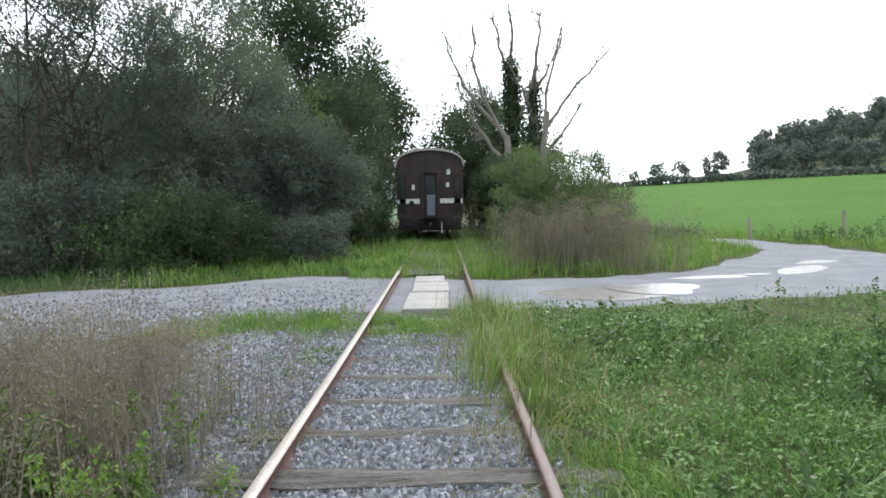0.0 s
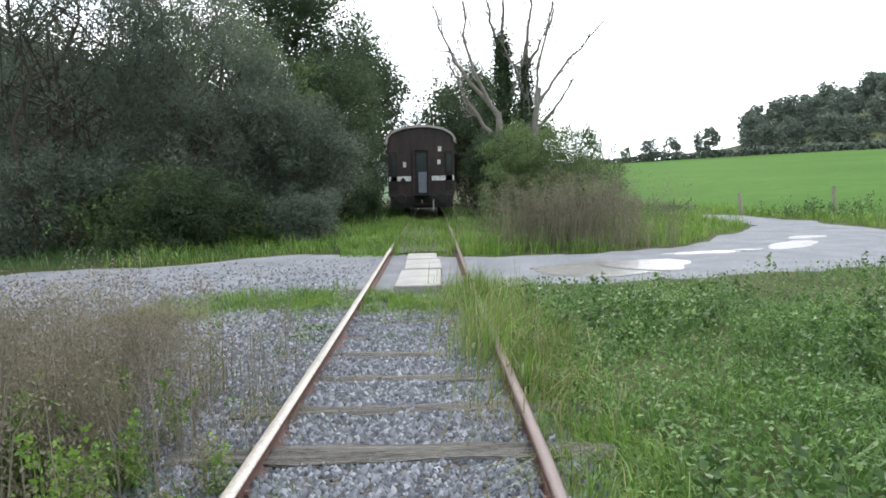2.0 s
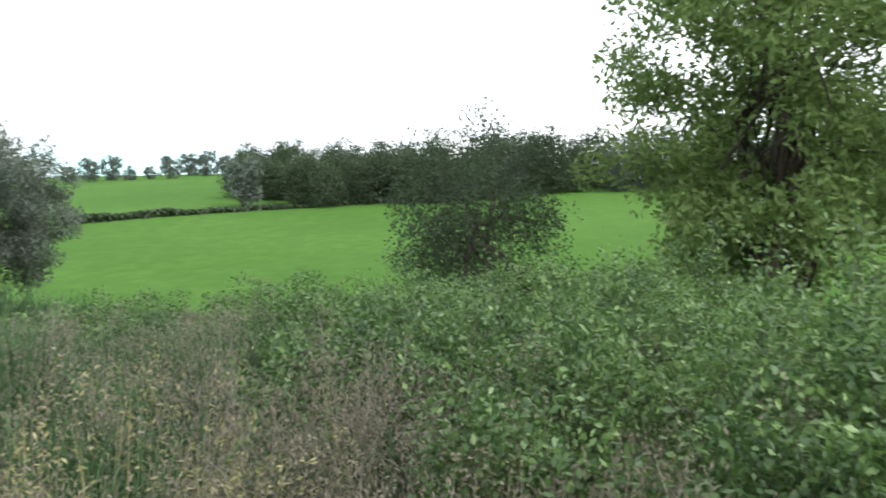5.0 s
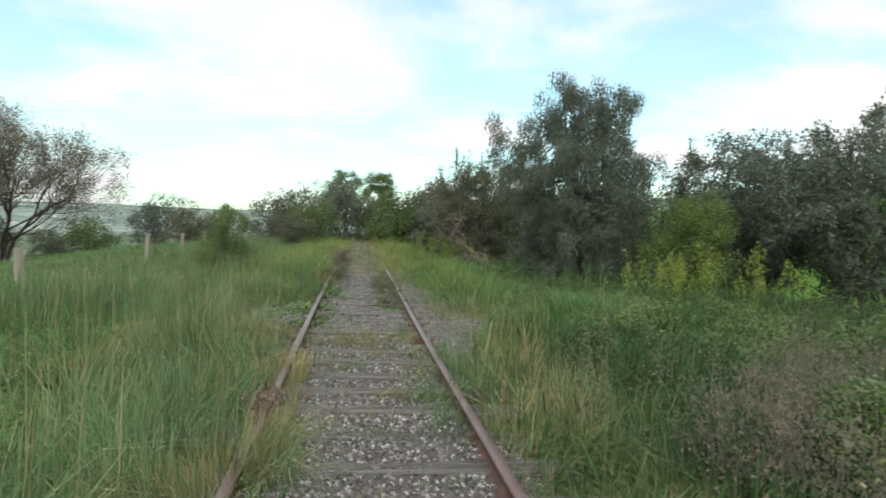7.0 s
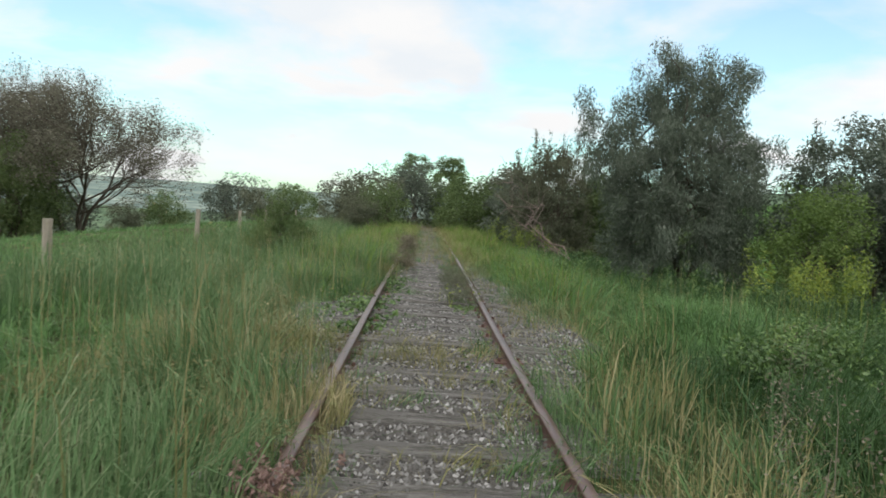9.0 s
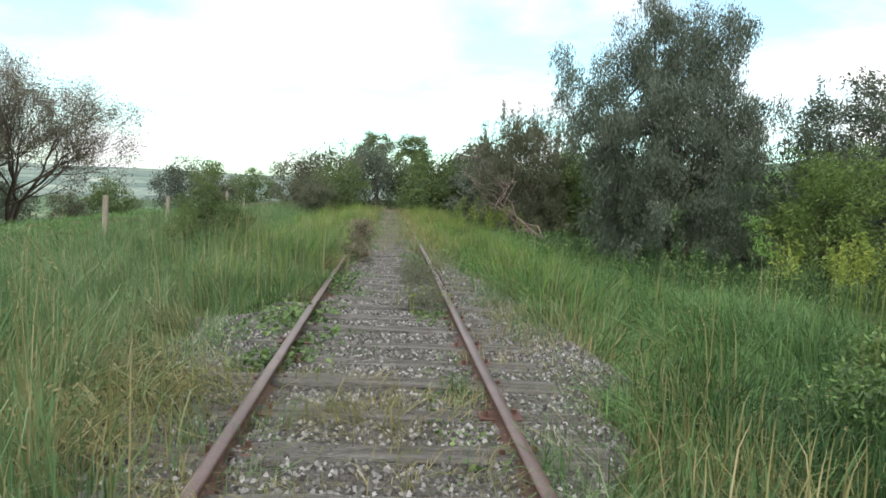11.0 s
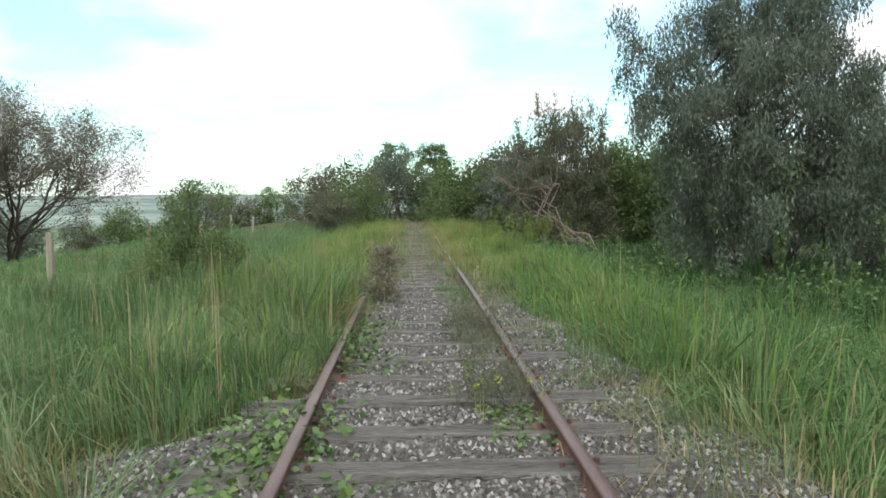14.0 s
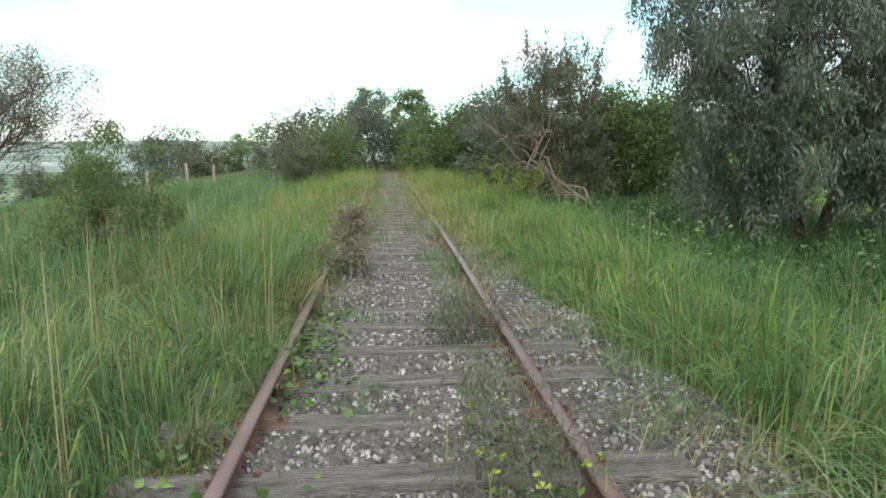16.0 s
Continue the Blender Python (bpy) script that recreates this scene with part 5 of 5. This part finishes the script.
grass("rail_grass", sample(26000, -0.78, 0.78, -24, -1.5, lambda x, y: ss(0.32, 0.62, np.abs(x)) * ss(-0.25, 0.35, wave(x * 0.5, y, 1.7, 4.0)) * (0.25 + 0.75 * np.maximum(ss(-10.5, -8.5, y), ss(-14.5, -17.0, y)))), 0.07, 0.28, 0.009, G_TALL, "grass growing along the inner sides of the rails", 0.7)


def tufts(name, spots, per, radius, h0, h1, material, label, w=0.008):
    """Grass tufts at the given places of the track bed."""
    cx, cy = np.repeat(spots[0], per), np.repeat(spots[1], per)
    n = len(cx)
    grass(name, (cx + rng.normal(0, radius, n), cy + rng.normal(0, radius, n)), h0, h1, w, material, label, 0.7)


tufts("grass_tufts", sample(260, -1.6, 1.5, -24, -2, lambda x, y: 0.25 + 0.5 * (np.abs(np.abs(x) - 0.85) < 0.2)), 60, 0.09, 0.06, 0.28, G_TALL, "small grass tufts growing between the sleepers")
tufts("grass_tufts", sample(150, -0.72, 0.72, -11, -1.8, lambda x, y: 0.2 + 0.5 * ss(-0.1, 0.4, wave(x, y, 1.3, 0.9))), 45, 0.12, 0.08, 0.26, G_DRY, "dry grass tufts growing between the sleepers")
tufts("grass_tufts", sample(120, -2.4, -0.85, -20, -9.5, lambda x, y: 0.2 + 0.5 * ss(-0.1, 0.4, wave(x, y, 1.3, 2.9))), 50, 0.12, 0.08, 0.30, G_DRY, "dry grass tufts growing on the ballast shoulder")
tufts("grass_tufts", sample(90, -0.9, 0.9, 2, 8, lambda x, y: 0.3 + 0.4 * (x > 0.2)), 60, 0.10, 0.05, 0.2, G_TALL, "small grass tufts growing between the sleepers")
tufts("grass_tufts", sample(110, -1.7, -0.85, -1.5, 8, lambda x, y: 0.5 + 0 * x), 60, 0.10, 0.05, 0.22, G_LUSH, "green tufts along the rail")
tufts("grass_tufts", sample(130, -0.75, 0.75, -44, -18, lambda x, y: 0.12 + 0.8 * (np.abs(x) > 0.4)), 80, 0.14, 0.12, 0.4, G_TALL, "grass closing over the far track", 0.01)


def herbs(name, xy, h, leaf, material, label, aspect=0.6):
    """Low broad-leaved cover: leaves lying in loose rosettes."""
    x, y = xy
    n = len(x)
    c = np.stack([x, y, terrain(x, y) + h * rng.uniform(0.05, 1, n) ** 1.6 * (0.7 + 0.4 * wave(x, y, 2.3, 0.4))], 1)
    v, f = leaf_arrays(c, leaf, leaf * aspect, 0.0, 1.2)
    tagged(part(name, mesh_np(name, v, [f], material), None, None), label, "herbs", kind="stuff")


herbs("clover_and_nettles", sample(190000, 1.0, 10, 1.5, 11, lambda x, y: off_track(x, y) * (0.3 + 0.7 * ss(-0.25, 0.35, wave(x, y, 1.3, 0.2))) * ss(12, 3, y)), 0.28, 0.045, G_HERB, "low broad-leaved herbs in the grass")
herbs("bramble", sample(20000, 0.3, 1.9, -17.5, -11, lambda x, y: np.exp(-((x - 0.85) / 0.36) ** 2) * ss(-0.5, 0.6, wave(x, y, 3.0, 1.0))), 0.20, 0.06, G_WEED, "green bramble leaves creeping over the rail", 0.75)
herbs("bramble", sample(5000, -0.72, -0.3, -16.5, -9, lambda x, y: ss(-0.1, 0.4, wave(x, y, 2.6, 2.0))), 0.10, 0.05, G_WEED, "small green leaves along the inner side of the rail", 0.75)
M_RED = islands("leaf_red", [(0.0, (0.16, 0.02, 0.015)), (1.0, (0.34, 0.07, 0.04))], 0.6, 0.3, 0.3)
herbs("red_leaves", sample(50, -0.72, -0.42, -12.9, -12.3, lambda x, y: 0.5 + 0 * x), 0.12, 0.05, M_RED, "small red autumn leaves beside the rail", 0.75)
herbs("red_leaves", sample(30, 0.85, 1.2, -13.4, -12.6, lambda x, y: 0.5 + 0 * x), 0.14, 0.05, M_RED, "small red autumn leaves beside the rail", 0.75)
herbs("ivy_leaves", sample(5000, -1.3, -0.85, 0.5, 7, lambda x, y: ss(-0.1, 0.4, wave(x, y, 2.6, 2.0))), 0.10, 0.05, G_WEED, "small green leaves beside the rail", 0.75)


def weeds(name, xy, h0, h1, material, label, leaf=0.035, per=26, aspect=0.5, stem_material=None, plume=0.6, category="weeds", full=1.0):
    """Upright weeds: a thin stem each, with small leaves or seed heads towards its top."""
    x, y = xy
    n = len(x)
    cell = 0.55
    ju = (np.floor(x / cell) + 0.2 + 0.6 * cell_random(x, y, cell, 3)) * cell
    jv = (np.floor(y / cell) + 0.2 + 0.6 * cell_random(x, y, cell, 4)) * cell
    lift = 0.62 + 0.6 * cell_random(x, y, cell, 5)
    x, y = x + 0.5 * (ju - x), y + 0.5 * (jv - y)
    z = terrain(x, y)
    h = rng.uniform(0.55 * h0 + 0.45 * h1, h1, n) * lift
    tilt = rng.normal(0, 0.16, (n, 2)) * h[:, None]
    v, q, t = blade_arrays(x, y, z, h, np.full(n, 0.008), 0.12)
    k = np.repeat(np.arange(n), per)
    s = rng.uniform(1 - plume, 1.0, len(k)) ** 0.9
    spread = full * (0.03 + 0.16 * (1 - s)) * h[k]
    c = np.stack([x[k] + tilt[k, 0] * s ** 2, y[k] + tilt[k, 1] * s ** 2, z[k] + h[k] * s], 1) + np.clip(rng.normal(0, 1, (len(k), 3)), -1.25, 1.25) * np.stack([spread, spread, spread * 0.6], 1)
    c[:, 2] = np.maximum(c[:, 2], z[k] + 0.02)
    lv, lf = leaf_arrays(c, leaf, leaf * aspect)
    ob = part(name, mesh_np(name, np.concatenate([v, lv]), [q, t, lf + len(v)], material), None, None)
    return tagged(ob, label, category, kind="stuff")


def table_side(x, y):
    """Low growth on the strip that leads to the picnic table."""
    return 0.45 + 0.55 * ss(0.3, 0.85, np.abs(0.69 * x + 0.72 * (y + 0.35)))


def blob(cx, cy, rx, ry, s=None):
    """A soft-edged patch; s makes it break up into clumps."""
    def chance(x, y):
        p = np.exp(-(((x - cx) / rx) ** 2 + ((y - cy) / ry) ** 2) * 1.2) * ss(0.7, 0.0, road_mask(x, y))
        return p if s is None else p * ss(-0.25, 0.3, wave(x, y, 1.9, s))
    return chance


weeds("brown_weeds", sample(1500, -5.4, -0.9, 0.2, 8.0, lambda x, y: blob(-2.3, 4.0, 1.0, 1.9)(x, y) * table_side(x, y)), 0.45, 1.1, G_BROWN, "dry brown seeding weeds beside the track", 0.022, 140, full=1.3, plume=0.75)
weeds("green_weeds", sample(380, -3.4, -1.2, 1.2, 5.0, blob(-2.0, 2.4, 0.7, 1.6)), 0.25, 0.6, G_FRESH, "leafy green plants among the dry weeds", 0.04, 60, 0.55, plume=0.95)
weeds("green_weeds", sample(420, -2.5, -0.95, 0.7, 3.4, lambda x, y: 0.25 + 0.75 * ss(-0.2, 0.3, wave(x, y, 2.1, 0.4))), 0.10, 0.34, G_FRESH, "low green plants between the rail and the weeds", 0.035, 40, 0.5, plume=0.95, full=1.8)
weeds("brown_weeds", sample(500, -2.5, -0.95, 0.9, 4.2, lambda x, y: ss(-0.2, 0.4, wave(x, y, 1.7, 2.4))), 0.12, 0.42, G_BROWN, "low dry plants between the rail and the weeds", 0.022, 60, full=1.8, plume=0.9)
grass("shoulder_grass", sample(9000, -2.5, -0.84, 0.4, 5.0, lambda x, y: ss(-0.1, 0.4, wave(x, y, 1.6, 4.4)) * ss(5.2, 3.0, y)), 0.10, 0.30, 0.008, G_DRY, "dry grass between the rail and the weeds", 0.9)
weeds("green_weeds", sample(700, -6.5, -1.1, -3.6, 3.8, blob(-2.9, 0.5, 1.2, 1.4)), 0.6, 1.25, G_WEED, "tall leafy green weeds beside the track", 0.036, 130, 0.55, plume=0.95)
for x, y, h, w in ((-2.75, 1.1, 0.85, 0.45), (-3.15, 1.6, 1.05, 0.55), (-2.7, 0.7, 1.15, 0.6), (-3.6, 0.9, 1.35, 0.7), (-2.4, -0.2, 0.95, 0.5), (-3.2, -0.1, 1.3, 0.65), (-4.2, 0.1, 1.4, 0.75),
                   (-4.9, 2.2, 1.0, 0.6), (-2.7, -1.2, 0.9, 0.5), (-3.7, -1.2, 1.2, 0.65), (-5.0, -0.9, 1.3, 0.8), (-5.2, 0.8, 1.3, 0.8), (-4.4, -2.3, 1.05, 0.7), (-6.2, -0.4, 1.4, 0.9), (-6.0, -2.4, 1.2, 0.9), (-5.4, -1.9, 1.1, 0.8)):
    tree("weed_bush", x, y, lobes_of(h, w, 0.02, 9, 0.3), 7600, 0.045, G_WEED, "tall leafy green weed bush beside the track", "weeds", 75, 0.085, 0.010, 8, 40, -0.1, 0.0, 0.5, shoots=22, shoot=0.45, group="weed bushes", spread_=0.25)
weeds("brown_weeds", sample(800, -7, -0.9, -4, 1.6, blob(-2.7, -1.3, 1.5, 1.1)), 0.45, 0.95, G_BROWN, "dry grey-brown weeds with seed heads", 0.022, 220, full=1.8, plume=0.8)
weeds("brown_weeds", sample(1800, 0.6, 7, 13.9, 19, blob(3.7, 16.0, 1.7, 0.9)), 1.0, 1.9, G_BROWN, "dry brown weeds behind the crossing", 0.035, 150, full=1.2, plume=0.8)
for x, y, h, w in ((-2.0, -3.2, 0.6, 0.45), (-2.5, -4.3, 0.75, 0.6), (-3.4, -3.4, 0.85, 0.7), (-3.6, -4.8, 0.8, 0.7), (-2.3, -5.7, 0.6, 0.5), (-3.2, -6.3, 0.7, 0.6), (-4.6, -4.0, 0.9, 0.8), (-4.9, -5.7, 0.8, 0.8),
                   (-4.2, -7.4, 0.65, 0.7), (-5.9, -4.8, 0.85, 0.8), (-2.6, -2.3, 0.8, 0.55), (-3.6, -2.2, 0.9, 0.6), (-1.9, -1.6, 0.7, 0.45), (-2.2, -0.9, 0.85, 0.4), (-2.4, 3.4, 0.85, 0.55), (-2.6, 4.4, 0.95, 0.55), (-2.3, 5.3, 0.8, 0.5), (-3.2, 3.2, 0.6, 0.5), (-3.7, 2.9, 0.62, 0.5), (-2.2, 2.5, 0.55, 0.45), (-1.8, 3.2, 0.6, 0.4), (-2.8, 2.4, 0.7, 0.45), (-2.0, 4.6, 0.7, 0.5)):
    tree("dry_weed_bush", x, y, lobes_of(h, w, 0.0, 10, 0.2), 4600, 0.034, G_BROWN, "dry brown seeding weed bush beside the track", "weeds", 110, 0.075, 0.007, 10, 70, -0.7, 0.0, 0.22, shoots=26, shoot=0.24, bark=M_DEADWOOD, group="dry weed bushes", spread_=0.3)
for x, y, h, w in ((-2.9, -5.3, 0.75, 0.3), (-4.3, -3.0, 0.9, 0.6), (-5.4, -3.2, 1.0, 0.8), (-6.4, -3.9, 1.1, 0.9), (-5.6, -6.6, 0.8, 0.8), (-6.8, -5.6, 0.9, 0.9), (-7.6, -7.4, 0.8, 0.9), (-6.0, -8.6, 0.7, 0.9), (-4.7, -9.0, 0.6, 0.7), (-7.4, -2.6, 1.1, 0.9), (-8.4, -5.0, 1.0, 1.0), (-3.4, -8.2, 0.6, 0.6), (-3.0, -9.6, 0.55, 0.55), (-4.0, -10.6, 0.6, 0.7), (-5.2, -10.8, 0.7, 0.8), (-9.2, -3.4, 1.3, 1.0), (-9.0, -2.0, 1.5, 1.0), (-9.6, -1.0, 1.6, 1.0), (-8.2, -1.2, 1.3, 0.9), (-9.8, -4.8, 1.2, 1.0), (-9.4, -6.4, 1.1, 1.0)):
    tree("nettle_bush", x, y, lobes_of(h, w, 0.02, 9, 0.2), 4600, 0.06, G_WEED, "dark green nettle clump among the grass", "weeds", 80, 0.10, 0.01, 8, 30, 0.1, 0.0, 0.4, group="nettle clumps", spread_=0.3)
grass("dry_stems", sample(9000, -4.6, -0.95, 0.2, 8.0, lambda x, y: blob(-2.3, 4.0, 1.1, 1.9)(x, y) * table_side(x, y)), 0.4, 1.0, 0.006, G_BROWN, "thin dry upright stems among the weeds", 0.3)
grass("dry_stems", sample(9000, -7, -0.9, -4.5, 1.6, blob(-2.7, -1.6, 1.6, 1.4)), 0.4, 0.95, 0.006, G_BROWN, "thin dry upright stems among the weeds", 0.3)
grass("dry_stems", sample(5000, 0.6, 7, 13.9, 19, blob(3.7, 16.0, 1.7, 0.9)), 0.8, 1.8, 0.014, G_BROWN, "thin dry upright stems behind the crossing", 0.25)
weeds("brown_weeds", sample(500, -7.0, -1.1, -9.5, -2.0, blob(-3.4, -4.8, 1.9, 2.8)), 0.4, 0.95, G_BROWN, "dry brown seeding weeds among the grass", 0.022, 120, full=1.2, plume=0.8)
tree("track_weed", 0.5, -18.65, lobes_of(0.85, 0.3, 0.0, 8, 0.2), 2600, 0.05, G_BROWN, "dark dry weed clump growing between the rails", "weed", 50, 0.07, 0.008, 7, 20, -0.3, 0.0, 0.4, spread_=0.15)
tree("ragwort", -0.42, -13.9, lobes_of(0.62, 0.34, 0.0, 8, 0.2), 1700, 0.055, L_OLIVE, "thin green weed clump with yellow flowers beside the rail", "weed", 50, 0.07, 0.005, 8, 30, -0.6, 0.0, 0.14, spread_=0.2)
tree("ragwort", -0.45, -16.0, lobes_of(0.5, 0.28, 0.0, 8, 0.2), 1800, 0.055, L_OLIVE, "thin green weed clump beside the rail", "weed", 40, 0.07, 0.005, 8, 30, -0.6, 0.0, 0.14, spread_=0.2)
weeds("goldenrod", sample(210, -9.5, -4.8, -16.4, -13.4, blob(-7.0, -14.9, 1.7, 0.7)), 0.8, 1.25, L_YELLOW, "yellow flowering goldenrod in front of the willow", 0.06, 60, 0.4, plume=0.45, category="flowers")
weeds("goldenrod", sample(300, -5.2, -2.2, -32, -29, blob(-3.6, -30.0, 1.2, 0.7)), 0.7, 1.2, L_YELLOW, "yellow flowering goldenrod below the shrub", 0.06, 34, 0.4, plume=0.45, category="flowers")
weeds("ragwort_flowers", sample(30, -0.75, -0.1, -14.6, -12.8, blob(-0.42, -13.7, 0.25, 0.55)), 0.35, 0.52, L_YELLOW, "small yellow flowers on thin stems", 0.025, 6, 0.9, plume=0.05, category="flowers")
weeds("pink_weed", sample(80, 0.5, 1.1, -7.3, -6.4, blob(0.8, -6.9, 0.22, 0.3)), 0.12, 0.28, M_PETAL, "dry pinkish seed heads beside the rail", 0.03, 30, category="weed")
weeds("straw_stalks", sample(700, 0.9, 4.5, -22, -1.5, lambda x, y: off_track(x, y) * near_path(x, y, 1.5, 7)), 0.6, 1.15, G_DRY, "straw-coloured seeding grass stalks", 0.02, 14, 0.3, plume=0.25, category="grass")
weeds("straw_stalks", sample(420, -6, -1.2, -24, -8, lambda x, y: off_track(x, y) * near_path(x, y, 1.5, 7)), 0.5, 0.95, G_DRY, "straw-coloured seeding grass stalks", 0.02, 14, 0.3, plume=0.25, category="grass")
weeds("feathery_weeds", sample(110, -2.6, -1.2, -3.6, -0.2, lambda x, y: 0.6 + 0 * x), 0.6, 0.95, G_DRY, "pale feathery seeding stalks beside the track", 0.03, 70, 0.3, plume=0.5)
weeds("meadow_herbs", sample(1500, 1.3, 9.5, 1.2, 10.5, lambda x, y: off_track(x, y) * ss(-0.1, 0.4, wave(x, y, 1.6, 5.1)) * ss(12, 4, y)), 0.14, 0.42, G_WEED, "clumps of leafy nettles and clover in the grass", 0.06, 34, 0.6, plume=0.95, category="herbs", full=1.6)
weeds("hedge_nettles", sample(900, -12, -2.8, -30, -15, lambda x, y: off_track(x, y) * ss(-0.3, 0.4, wave(x, y, 0.9, 0.5)) * 0.8), 0.4, 0.8, G_WEED, "dark green nettles below the willow", 0.07, 26, 0.45, plume=0.95)
weeds("field_edge_weeds", sample(2600, 8.5, 24, 21, 31, lambda x, y: (road_mask(x, y) < -0.2) * np.exp(-((0.62 * x + 0.78 * y - 28.5) / 1.0) ** 2)), 0.3, 0.8, G_WEED, "rough weeds along the field's edge", 0.09, 22, 0.45, plume=0.95)


# ---- ballast stones ----
SLEEPER_YS = np.array(ys_sleepers)


def bare(x, y):
    """Few stones lie on top of a sleeper."""
    gap = np.abs(np.asarray(y)[:, None] - SLEEPER_YS[None]).min(1)
    return np.where((gap < 0.09) & (np.abs(x) < np.where(y > 0, 0.8, 1.24)), 0.05 + 0.18 * ss(-10.5, -8, y) * (y < 0) + 0.7 * ss(0.05, 0.5, wave(x, y, 3.7, 0.8)), 1.0)


def stones(name, xy, zf, size, label, material=None):
    x, y = xy
    n = len(x)
    oct_ = np.array([(1, 0, -0.3), (0, 1, -0.3), (-1, 0, -0.3), (0, -1, -0.3), (0.2, 0.1, 0.75)])
    v = oct_[None] * rng.uniform(0.55, 1.35, (n, 5, 1)) * (size * rng.uniform(0.6, 1.4, n))[:, None, None]
    a = rng.uniform(0, 2 * np.pi, n)
    ca, sa = np.cos(a)[:, None], np.sin(a)[:, None]
    vx, vy = v[..., 0] * ca - v[..., 1] * sa, v[..., 0] * sa + v[..., 1] * ca
    tx = rng.normal(0, 0.5, n)[:, None]
    v = np.stack([vx + x[:, None], vy + y[:, None], v[..., 2] + vx * tx + (zf(x, y) + size * 0.25)[:, None]], -1).reshape(-1, 3)
    i = np.arange(n)[:, None] * 5
    f = np.concatenate([i + [[p, (p + 1) % 4, 4]] for p in range(4)])
    ob = part(name, mesh_np(name, v, [f], material or M_STONE), None, None)
    return tagged(ob, label, "stones", kind="stuff")


stones("ballast_stones", sample(60000, -2.6, 1.2, 1.2, 9.3, lambda x, y: (ballast_edge(x, y) > 0) * ss(11, 4, y) * bare(x, y)), ballast_z, 0.021, "loose grey crushed ballast stones", M_STONE_BLUE)
stones("ballast_stones", sample(105000, -2.3, 2.1, -22, -1.5, lambda x, y: (ballast_edge(x, y) > 0) * ss(-24, -13, y) * bare(x, y)), ballast_z, 0.017, "loose pale ballast stones between the sleepers")
stones("road_stones", sample(34000, -12, -1.0, 3.2, 14, lambda x, y: (road_mask(x, y) > 0) * ss(16, 5, np.hypot(x, y))), road_z, 0.028, "loose grey stones on the gravel road", M_STONE_BLUE)
